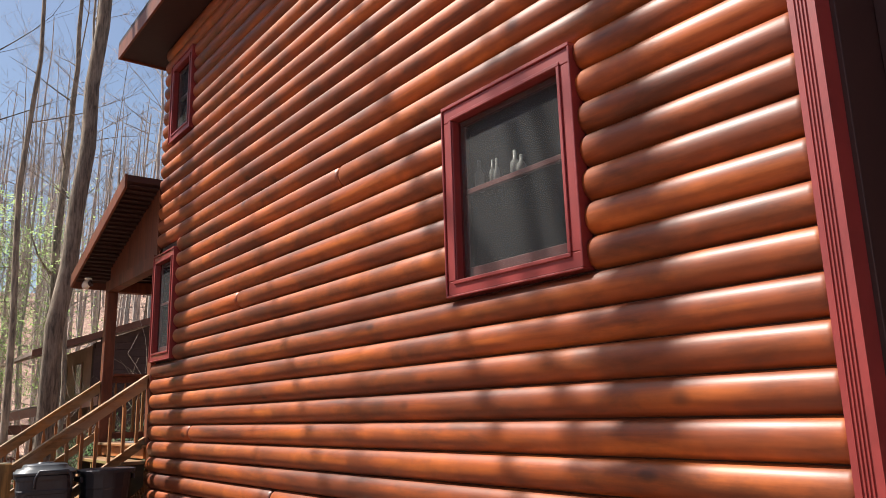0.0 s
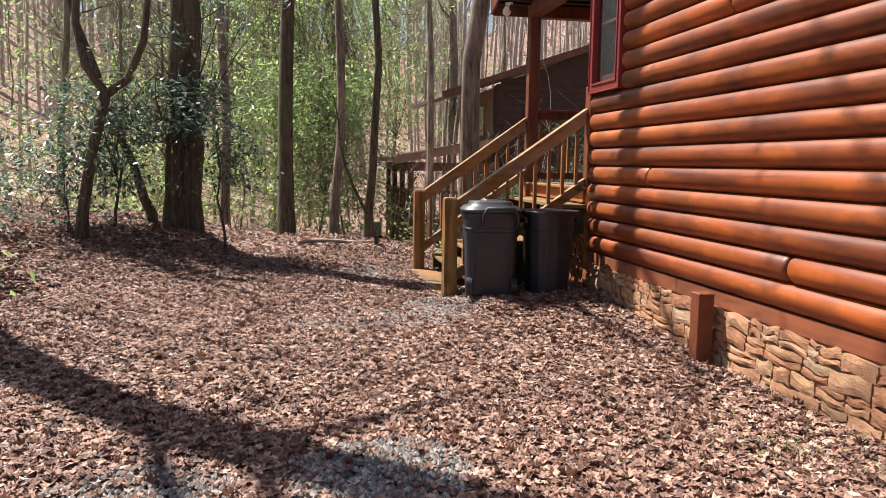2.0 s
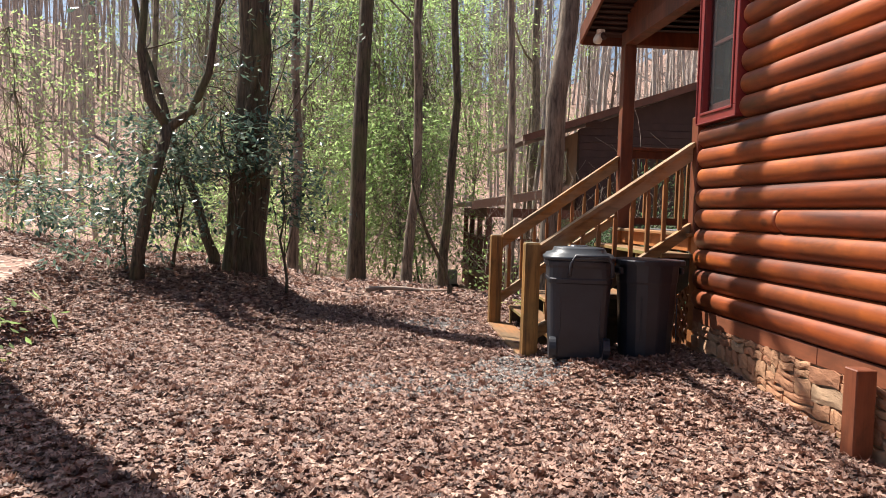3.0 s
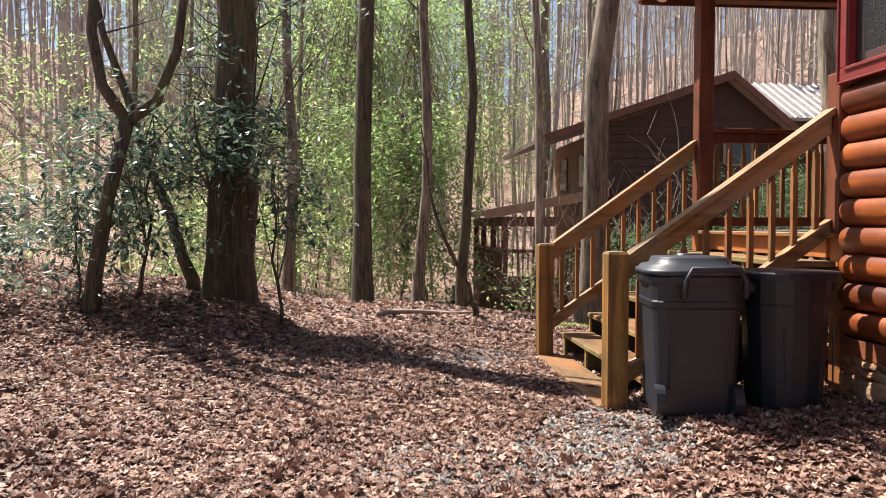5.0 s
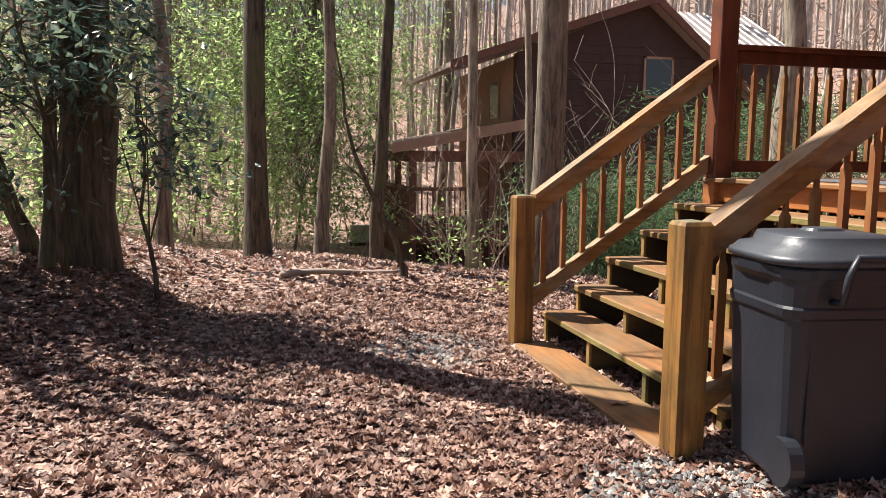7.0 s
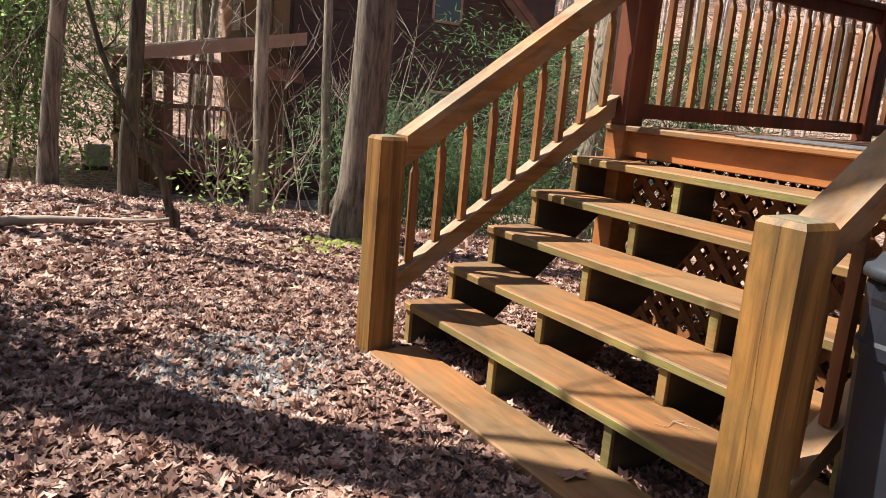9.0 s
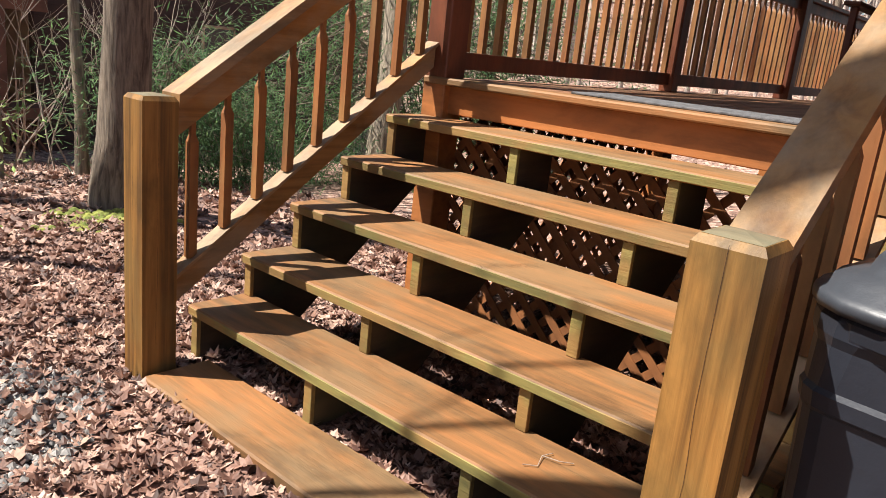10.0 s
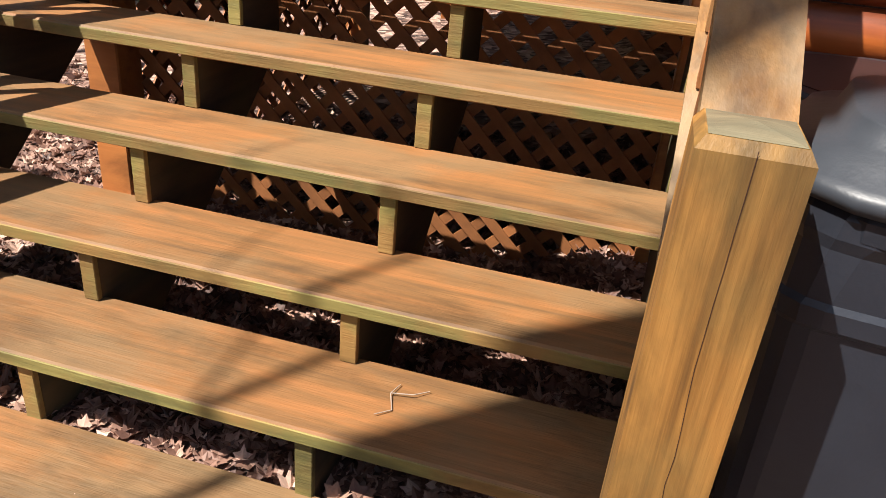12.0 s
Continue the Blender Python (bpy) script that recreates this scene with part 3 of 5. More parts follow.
def slope_rail(y, x1, m, za, zb):
    r = thing("stair_railing", "sloping pine handrail with square balusters beside the stairs", "railing", (1.329, y, 0), "railings of the stairs")
    x0 = 1.329
    L = x1 - x0
    # cap board, lying
    g = Geo()
    def bar(za, th, w):
        vs = []
        for x in (0, L):
            for sy in (-w / 2, w / 2):
                for z in (za - th, za):
                    vs.append((x, sy, z + m * x))
        return Geo().add(vs, [(0, 1, 3, 2), (4, 6, 7, 5), (0, 4, 5, 1), (2, 3, 7, 6), (1, 5, 7, 3), (0, 2, 6, 4)])
    part("handrail", bar(za, 0.044, 0.122), RAIL, r)
    part("top_rail", bar(za - 0.049, 0.115, 0.040), RAIL, r)
    part("bottom_rail", bar(zb - 0.017, 0.10, 0.040), RAIL, r)
    part("fillet", bar(zb, 0.016, 0.075), RAIL, r)
    n = 9
    g = Geo()
    b = 0.017
    for k in range(n):
        x = L * (k + 0.6) / (n + 0.2)
        z0, z1 = zb - 0.002 + m * x, za - 0.162 + m * x
        vs = [(x - b, -b, z0), (x + b, -b, z0 + m * b), (x + b, b, z0 + m * b), (x - b, b, z0)]
        gg = Geo()
        ring = []
        for z, s in ((z0, b), (z1 - 0.075, b), (z1 - 0.05, b * 0.55), (z1 + 0.02, b * 0.55)):
            ring.append([(x - s, -s - 0.0, z), (x + s, -s, z), (x + s, s, z), (x - s, s, z)])
        vs = [q for rr in ring for q in rr]
        fs = [(4 * i + j, 4 * i + (j + 1) % 4, 4 * i + 4 + (j + 1) % 4, 4 * i + 4 + j) for i in range(3) for j in range(4)]
        gg.add(vs, fs + [(3, 2, 1, 0), (12, 13, 14, 15)])
        part("baluster", gg, BAL, r)
    return r


slope_rail(9.535, 2.66, 0.715, 1.078, 0.400)
slope_rail(7.457, 2.69, 0.702, 1.050, 0.325)

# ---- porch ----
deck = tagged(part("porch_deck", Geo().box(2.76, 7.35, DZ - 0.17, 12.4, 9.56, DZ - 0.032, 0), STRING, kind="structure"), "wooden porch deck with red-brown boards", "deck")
rd = random.Random(9)
for k in range(15):
    y = 7.36 + k * 0.148
    part("plank", Geo().box(2.803, y, DZ - 0.03, 12.4, y + 0.143, DZ + rd.uniform(-0.0015, 0.0015), 0.003), DECK, deck)
part("nosing_board", Geo().box(2.655, 7.37, DZ - 0.031, 2.80, 9.575, DZ + 0.003, 0.007), TREAD, deck, "weathered board along the deck edge")
part("fascia_board", Geo().box(2.705, 7.50, DZ - 0.165, 2.745, 9.56, DZ - 0.032, 0.004), FASCIA, deck, "orange stained fascia board")
part("joist_rim", Geo().box(2.76, 9.565, DZ - 0.2, 12.4, 9.6, DZ - 0.031, 0.004), RED, deck)


def square_post(name, x, y, z0, z1, s, m, label, cat="post", group=""):
    p = thing(name, label, cat, (x, y, z0), group)
    part("shaft", Geo().box(-s / 2, -s / 2, 0, s / 2, s / 2, z1 - z0, 0.006), m, p)
    return p


for k, x in enumerate((2.735, 7.6, 12.3)):
    square_post("porch_column", x, 9.51, DZ, 3.30, 0.14, RED, "square red-brown timber porch column", "column", "porch columns")
for x in (5.15, 10.0):
    square_post("rail_post", x, 9.51, DZ, 2.14, 0.1, RED, "dark red-brown deck rail post", "post", "deck rail posts")
for x, y in ((2.735, 9.51), (5.15, 9.49), (7.6, 9.49), (10.0, 9.49), (2.80, 7.43)):
    square_post("deck_support", x, y, -0.35 if x > 3 else -0.05, DZ - 0.2 if x > 2.9 else DZ - 0.001, 0.14, FASCIA, "square stained timber support under the deck", "post", "deck supports")
square_post("wall_post", 2.765, 7.432, DZ, 2.23, 0.14, RED, "red-brown rail post against the cabin corner", "post")


def deck_rail(x0, x1):
    r = thing("deck_railing", "dark red-brown deck railing with slim square balusters", "railing", (x0, 9.51, DZ), "deck railings")
    L = x1 - x0
    part("cap_rail", Geo().box(0, -0.07, 0.905, L, 0.07, 0.942, 0.004), RED, r)
    part("top_rail", Geo().box(0, -0.02, 0.815, L, 0.02, 0.904, 0.003), RED, r)
    part("bottom_rail", Geo().box(0, -0.02, 0.045, L, 0.02, 0.128, 0.003), RED, r)
    n = int(L / 0.125)
    b = 0.017
    g = Geo()
    rings = [[(-s, -s, z), (s, -s, z), (s, s, z), (-s, s, z)] for z, s in ((0.129, b), (0.73, b), (0.76, b * 0.55), (0.814, b * 0.55))]
    g.add([q for rr in rings for q in rr], [(4 * i + j, 4 * i + (j + 1) % 4, 4 * i + 4 + (j + 1) % 4, 4 * i + 4 + j) for i in range(3) for j in range(4)] + [(3, 2, 1, 0), (12, 13, 14, 15)])
    me = fix(g.mesh("baluster", BAL))
    for k in range(n):
        ob = new("baluster", me)
        ob.parent, ob.location = r, ((k + 0.5) * L / n, 0, 0)


deck_rail(2.806, 5.099)
deck_rail(5.201, 7.529)
deck_rail(7.671, 9.949)
deck_rail(10.051, 12.229)


def porch_roof():
    sl = (4.35 - 3.50) / (9.98 - 7.36)
    r = tagged(part("porch_roof", Geo().prism([(7.36, 4.35), (9.98, 3.50), (9.98, 3.58), (7.36, 4.43)], 0, 2.30, 12.8), DARKTRIM, kind="structure"), "dark brown sloping porch roof with exposed soffit", "roof")
    part("rake_fascia", Geo().prism([(7.36, 4.26), (9.99, 3.41), (9.99, 3.59), (7.36, 4.44)], 0, 2.27, 2.299), RED, r, "weathered red-brown rake board")
    part("eave_fascia", Geo().box(2.30, 9.985, 3.40, 12.8, 10.01, 3.585, 0.003), RED, r)
    part("gable_infill", Geo().prism([(7.36, 3.46), (9.50, 3.46), (9.50, 3.66), (7.36, 4.34)], 0, 2.70, 2.74), RED, r)
    part("header_beam", Geo().box(2.665, 7.36, 3.30, 2.80, 9.58, 3.46, 0.005), RED, r)
    part("header_beam", Geo().box(2.81, 9.44, 3.30, 12.4, 9.58, 3.46, 0.005), RED, r)
    s = 0.09
    g = Geo()
    for k in range(24):
        y = 7.4 + k * 0.105
        z = 4.35 - (y - 7.36) * sl
        g.box(2.34, y, z - 0.016 - 0.105 * sl * 0.5, 12.7, y + 0.098, z - 0.052 * sl, 0.002)
    part("soffit_boards", g, DARKTRIM, r)


porch_roof()


def main_roof():
    r = tagged(part("main_roof", Geo().box(2.22, Y0 - 2.5, ZT + 0.16, HX + 0.5, Y1 + 0.55, ZT + 0.20, 0), DARKTRIM, kind="structure"), "overhanging cabin roof with dark red fascia", "roof")
    part("soffit", Geo().box(2.25, Y0 - 2.5, ZT + 0.0, WX + 0.16, Y1 + 0.52, ZT + 0.02, 0).box(WX + 0.161, Y1, ZT, HX, Y1 + 0.52, ZT + 0.02, 0), DARKTRIM, r)
    part("fascia", Geo().box(2.22, Y0 - 2.5, ZT - 0.03, 2.249, Y1 + 0.55, ZT + 0.159, 0.003).box(2.25, Y1 + 0.521, ZT - 0.03, HX + 0.5, Y1 + 0.55, ZT + 0.159, 0.003), RED, r)
    part("roof_slope", Geo().prism([(2.22, ZT + 0.21), (HX + 0.5, ZT + 0.21), ((HX + 2.72) / 2, ZT + 3.2)], 1, Y0 - 2.5, Y1 + 0.55), DARKTRIM, r)


main_roof()

# ---- small fixtures ----
def vent_pipe(y, z):
    p = thing("vent_pipe", "white plastic elbow pipe sticking out of the log wall", "pipe", (WX - 0.03, y, z), "vent pipes")
    pts = [(0.02, 0, 0), (-0.03, 0, 0), (-0.07, 0, -0.006), (-0.105, 0, -0.03), (-0.125, 0, -0.065), (-0.13, 0, -0.10)]
    g = Geo().tube(pts, [0.036, 0.036, 0.037, 0.038, 0.040, 0.041], 14)
    part("elbow", g, PVC, p, smooth=True)
    p.scale = (0.86, 0.86, 0.86)
    part("collar", Geo().tube([(-0.123, 0, -0.062), (-0.131, 0, -0.112)], [0.045, 0.046], 14), PVC, p)
    return p


vent_pipe(2.78, 0.755)
vent_pipe(2.19, 0.76)
square_post("stub_post", 2.60, 4.80, -0.05, 0.52, 0.12, RED, "short square brown timber post at the stone base", "post")


def trash_can(x, y, turn, lid):
    c = thing("trash_can", "black wheeled plastic trash can with domed lid and bail handle" if lid else "round black plastic trash can without a lid at the corner", "trash can", (x, y, height(x, y) + 0.02))
    def sq(cx, cy, w, d, z, r, n=5):
        out = []
        for qx, qy, a0 in ((1, 1, 0), (-1, 1, 90), (-1, -1, 180), (1, -1, 270)):
            for i in range(n):
                a = radians(a0 + 90 * i / (n - 1))
                out.append((cx + qx * (w / 2 - r) + r * math.cos(a), cy + qy * (d / 2 - r) + r * math.sin(a), z))
        return out
    def loft(rows):
        g = Geo()
        n = len(rows[0])
        for rr in rows:
            g.v.extend(rr)
        for i in range(len(rows) - 1):
            for k in range(n):
                g.f.append((i * n + k, i * n + (k + 1) % n, (i + 1) * n + (k + 1) % n, (i + 1) * n + k))
        g.f.append(tuple(range(n))[::-1])
        g.f.append(tuple((len(rows) - 1) * n + k for k in range(n)))
        return g
    H = 0.81 if lid else 0.82
    rows = [(0.42, 0.0, .05), (0.45, 0.02, .06), (0.46, 0.14, .06), (0.495, 0.55, .07), (0.50, 0.62, .07), (0.52, 0.63, .09), (0.525, 0.66, .09), (0.515, 0.67, .09), (0.525, 0.75, .11), (0.545, 0.77, .13), (0.55, 0.80, .14), (0.54, 0.81, .14), (0.55, H, .15)] if lid else [(0.42, 0.0, .2), (0.44, 0.03, .21), (0.50, 0.62, .24), (0.51, 0.64, .24), (0.53, H, .25)]
    part("body", loft([sq(0, 0, w, w, z, r) for w, z, r in rows]), PLASTIC, c, smooth=False)
    part("rim", loft([sq(0, 0, 0.57, 0.57, H - 0.035, .2), sq(0, 0, 0.575, 0.575, H - 0.005, .2), sq(0, 0, 0.565, 0.565, H + 0.004, .2)]), PLASTIC, c)
    if lid:
        part("lid", loft([sq(0, 0, w, w * 0.99, H + z, r) for w, z, r in ((0.585, 0.005, .17), (0.59, 0.02, .17), (0.585, 0.032, .17), (0.555, 0.036, .16), (0.53, 0.056, .15), (0.44, 0.066, .13), (0.41, 0.098, .11), (0.40, 0.102, .10), (0.15, 0.112, .05))]), LIDPLASTIC, c, smooth=True)
        part("lid_panel", loft([sq(0, 0, 0.16, 0.12, H + 0.108, .04), sq(0, 0, 0.14, 0.10, H + 0.122, .04)]), LIDPLASTIC, c)
        pts = [(x + 0.07, y, z) for x, y, z in ((0.17, -0.255, H - 0.12), (0.17, -0.32, H - 0.11), (0.165, -0.335, H - 0.02), (0.13, -0.325, H + 0.045), (-0.13, -0.325, H + 0.045), (-0.165, -0.335, H - 0.02), (-0.17, -0.32, H - 0.11), (-0.17, -0.255, H - 0.12))]
        part("handle", Geo().tube(pts, [0.014] * 8, 8), PLASTIC, c, smooth=True)
    else:
        # thin dark plate over the closed top imitates shade inside an open can
        part("hollow", loft([sq(0, 0, 0.50, 0.50, H + 0.004, .2), sq(0, 0, 0.50, 0.50, H + 0.006, .2)]), DARKTRIM, c)
        for sx in (-1, 1):
            part("side_grip", Geo().box(sx * 0.28 - 0.02, -0.1, H - 0.12, sx * 0.28 + 0.02, 0.1, H - 0.06, 0.01), PLASTIC, c)
    for sx in (-1, 1) if lid else ():
        part("wheel", Geo().tube([(sx * 0.19, -0.22, 0.095), (sx * 0.245, -0.22, 0.095)], [0.09, 0.09], 20), PLASTIC, c, "black plastic wheel")
    for k in (-0.16, 0.16):
        part("rib", Geo().box(k - 0.004, -0.248, 0.16, k + 0.004, -0.238, 0.52, 0.003), PLASTIC, c)
    c.rotation_euler = (0, 0, radians(turn))
    c.scale = (1.0, 0.96, 1.0) if lid else (0.99, 0.94, 0.99)
    return c


trash_can(1.59, 7.085, -8, True)
trash_can(2.185, 7.08, 8, False)

# ---- lattice ----
def lattice(name, x0, y0, x1, y1, z0, z1):
    t = thing(name, "brown diagonal wooden lattice under the porch deck", "lattice", (x0, y0, z0), "lattice panels")
    L, H = math.hypot(x1 - x0, y1 - y0), z1 - z0
    ux, uy = (x1 - x0) / L, (y1 - y0) / L
    for sgn in (1, -1):
        k = -H
        while k < L + (0 if sgn > 0 else H):
            a, b = (k, 0), (k + H, H)
            if sgn < 0:
                a, b = (k + H, 0), (k, H)
                a, b = (k + H, 0.0), (k, H)
            (xa, za), (xb, zb) = a, b
            def clip(xx):
                return max(0, min(L, xx))
            dx, dz = xb - xa, zb - za
            ts = [0.0, 1.0]
            for lim in (0, L):
                q = (lim - xa) / dx
                if 0 < q < 1:
                    ts.append(q)
            ts = sorted(ts)
            for t0, t1 in zip(ts, ts[1:]):
                mx = xa + dx * (t0 + t1) / 2
                if 0 <= mx <= L and (t1 - t0) * H > 0.04:
                    p, q = (xa + dx * t0, za + dz * t0), (xa + dx * t1, za + dz * t1)
                    w = 0.019
                    off = 0.005 * sgn
                    n = (-dz, dx)
                    ln_ = math.hypot(*n)
                    n = (n[0] / ln_ * w, n[1] / ln_ * w)
                    g = Geo()
                    vs = []
                    for o in (off - 0.004, off + 0.004):
                        for (cx, cz), s in ((p, -1), (p, 1), (q, 1), (q, -1)):
                            sx, sz = cx + n[0] * s, cz + n[1] * s
                            vs.append((ux * sx - uy * o, uy * sx + ux * o, sz))
                    g.add(vs, [(0, 1, 2, 3), (7, 6, 5, 4), (0, 4, 5, 1), (1, 5, 6, 2), (2, 6, 7, 3), (3, 7, 4, 0)])
                    part("slat", g, LATT, t)
            k += 0.122
    return t


LATT = plain("lattice_stain", (0.24, 0.09, 0.028), 0.7, var=0.35, scale=6)
lattice("lattice_panel", 2.80, 7.50, 2.80, 9.43, -0.02, 0.985)
lattice("lattice_panel", 2.82, 9.50, 5.08, 9.50, -0.12, 0.985)


# ---- porch items ----
mt = thing("doormat", "grey woven doormat on the porch deck", "mat", (2.98, 8.2, DZ + 0.003))
part("mat", Geo().box(-0.19, -0.62, 0, 0.19, 0.62, 0.012, 0.004), plain("grey_mat", (0.10, 0.10, 0.105), 0.9, var=0.5, scale=25, relief=0.8), mt)


# ---- neighbouring cabin ----
def cabin():
    c = thing("cabin", "dark brown two-storey cabin with a covered side porch down the slope", "house", (5.3, 21.5, -1.05))
    o = (5, 20, -1.4)
    P = lambda nm, g, m, l="", s=None: part(nm, rel(g, o), m, s or c, l)
    gable = [(5, -2.6), (12.6, -2.6), (12.6, 2.2), (11.2, 2.3), (8.3, 4.6), (5, 3.35)]
    w = P("wall", Geo().prism(gable, 1, 20.0, 20.15), SIDING, "dark brown board siding")
    g = Geo()
    for k in range(30):
        z = -2.4 + 0.2 * k
        x1 = 5 + max(0.0, (z - 3.35) / (4.6 - 3.35) * 3.3) + 0.02 if z > 3.2 else 5.0
        x2 = 12.6 if z < 2.1 else (11.2 - (z - 2.3) / 2.3 * 2.9 if z > 2.1 else 12.6)
        if x2 - x1 > 0.3:
            g.box(x1 + 0.02, 19.975, z, x2 - 0.05, 19.999, z + 0.19, 0.003)
    P("siding", g, SIDING)
    # lit side wall: brightness painted in, against the dark gable
    P("wall", Geo().box(5.0, 20.16, -2.6, 5.15, 25.0, 3.3, 0), TAN, "side wall with its sunlit look painted in tan")
    P("wall", Geo().box(5.16, 24.85, -2.6, 12.6, 25.0, 2.3, 0), SIDING)
    P("wall", Geo().box(12.45, 20.16, -2.6, 12.6, 24.8, 2.2, 0), SIDING)
    P("roof", Geo().prism([(3.35, 2.95), (8.3, 4.62), (8.3, 4.76), (3.35, 3.06)], 1, 19.6, 25.3), SHINGLE, "brown shingle roof")
    P("roof", Geo().prism([(8.301, 4.62), (11.4, 2.15), (11.4, 2.3), (8.301, 4.76)], 1, 19.6, 25.3), SHINGLE, "brown shingle roof")
    P("rake_board", Geo().prism([(3.35, 2.90), (8.3, 4.57), (8.3, 4.78), (3.35, 3.08)], 1, 19.55, 19.599), NBWOOD)
    P("rake_board", Geo().prism([(8.301, 4.57), (11.4, 2.08), (11.4, 2.30), (8.301, 4.78)], 1, 19.55, 19.599), NBWOOD)
    P("roof", Geo().prism([(24.0, 4.22), (26.7, 5.78), (26.7, 5.84), (24.0, 4.28)], 0, 11.5, 15.6), METAL, "pale ribbed metal roof")
    rb = Geo()
    for k in range(14):
        x = 11.55 + k * 0.305
        rb.tube([(x, 23.97, 4.28), (x, 26.7, 5.86)], [0.035, 0.035], 4)
    P("roof_rib", rb, METAL)
    P("wall", Geo().box(11.8, 24.3, -1.4, 15.3, 24.5, 4.22, 0), SIDING)
    P("wall", Geo().box(15.15, 24.51, -1.4, 15.3, 29.0, 4.22, 0), SIDING)
    P("roof", Geo().prism([(26.701, 5.78), (29.4, 4.22), (29.4, 4.28), (26.701, 5.84)], 0, 11.5, 15.6), METAL, "pale ribbed metal roof")
    for (x0, z0, ww, hh, nm) in ((8.22, 2.42, 0.80, 0.98, "w"), (8.25, -0.05, 0.80, 0.98, "w")):
        wd = P("window", Geo().box(x0 + 0.06, 19.95, z0 + 0.06, x0 + ww - 0.06, 19.97, z0 + hh - 0.06, 0.0), PANE2, "dark window pane")
        fr = Geo()
        for a, b, cc, d in ((x0, z0, x0 + ww, z0 + 0.06), (x0, z0 + hh - 0.06, x0 + ww, z0 + hh), (x0, z0, x0 + 0.06, z0 + hh), (x0 + ww - 0.06, z0, x0 + ww, z0 + hh)):
            fr.box(a, 19.94, b, cc, 19.972, d, 0.003)
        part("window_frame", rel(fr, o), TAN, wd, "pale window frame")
    for y in (21.2, 23.3):
        wd = P("window", Geo().box(4.97, y, 1.95, 4.985, y + 0.7, 2.85, 0.0), PANE2)
        fr = Geo()
        for a, b, cc, d in ((y - 0.06, 1.89, y + 0.76, 1.95), (y - 0.06, 2.85, y + 0.76, 2.91), (y - 0.06, 1.95, y, 2.85), (y + 0.7, 1.95, y + 0.76, 2.85)):
            fr.box(4.96, a, b, 4.986, cc, d, 0.003)
        part("window_frame", rel(fr, o), TAN, wd)
    # porch
    P("porch_roof", Geo().prism([(2.0, 1.12), (4.99, 1.68), (4.99, 1.80), (2.0, 1.24)], 1, 19.2, 25.2), SHINGLE, "low brown porch roof strewn with leaves")
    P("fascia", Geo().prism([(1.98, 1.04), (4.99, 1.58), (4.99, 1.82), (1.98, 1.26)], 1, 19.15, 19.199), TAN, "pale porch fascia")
    P("header", Geo().box(2.4, 19.3, 0.86, 5.0, 19.45, 1.10, 0.004).box(2.4, 19.46, 0.86, 2.55, 25.0, 1.10, 0.004), NBWOOD)
    for zf in (-0.72,):
        P("porch_floor", Geo().box(2.35, 19.25, zf - 0.2, 4.99, 25.0, zf, 0.004), NBWOOD)
    for k, y in enumerate((19.38, 21.2, 23.1, 24.9)):
        P("post", Geo().box(2.40, y - 0.07, -2.6, 2.54, y + 0.07, 0.86, 0.005), NBWOOD)
    P("post", Geo().box(4.2, 19.31, -2.6, 4.34, 19.45, 0.86, 0.005), NBWOOD)
    for zz in (0.22, -0.6):
        P("rail", Geo().box(2.55, 19.35, zz, 4.19, 19.42, zz + 0.08, 0.004).box(2.43, 19.46, zz, 2.50, 24.8, zz + 0.08, 0.004), NBWOOD)
    g = Geo()
    for k in range(12):
        g.box(2.66 + k * 0.125, 19.37, -0.52, 2.69 + k * 0.125, 19.40, 0.22, 0.002)
    for k in range(38):
        g.box(2.45, 19.55 + k * 0.14, -0.52, 2.48, 19.58 + k * 0.14, 0.22, 0.002)
    tagged(P("baluster", g, NBWOOD), kind="stuff")
    g = Geo()
    for k in range(40):
        g.box(2.42, 19.5 + k * 0.135, -2.6, 2.44, 19.59 + k * 0.135, -0.75, 0.002)
    tagged(P("skirt_board", g, NBWOOD), kind="stuff")
    g = Geo()
    for k in range(16):
        x = 2.6 + 0.13 * k
        g.add([(x, 19.39, -1.5), (x + 0.04, 19.39, -1.5), (x + 0.44, 19.39, -0.95), (x + 0.40, 19.39, -0.95)], [(0, 1, 2, 3)])
        g.add([(x + 0.40, 19.41, -1.5), (x + 0.44, 19.41, -1.5), (x + 0.04, 19.41, -0.95), (x, 19.41, -0.95)], [(0, 1, 2, 3)])
    tagged(P("skirt_lattice", g, NBWOOD), kind="stuff")


PANE2, _ns, _ln, _b = mat("far_window_pane")
_b.inputs["Base Color"].default_value, _b.inputs["Roughness"].default_value = (0.03, 0.03, 0.032, 1), 0.08
cabin()
bx = thing("heat_pump", "small pale grey outdoor unit beside the neighbouring cabin", "outdoor unit", (2.1, 24.7, height(2.1, 24.7)))
part("casing", Geo().box(-0.35, -0.2, 0.12, 0.35, 0.2, 0.72, 0.02), plain("pale_grey_paint", (0.50, 0.44, 0.38), 0.6), bx)
part("base", Geo().box(-0.4, -0.25, -0.05, 0.4, 0.25, 0.11, 0.01), STRING, bx)


bx.scale = (0.7, 0.9, 0.75)


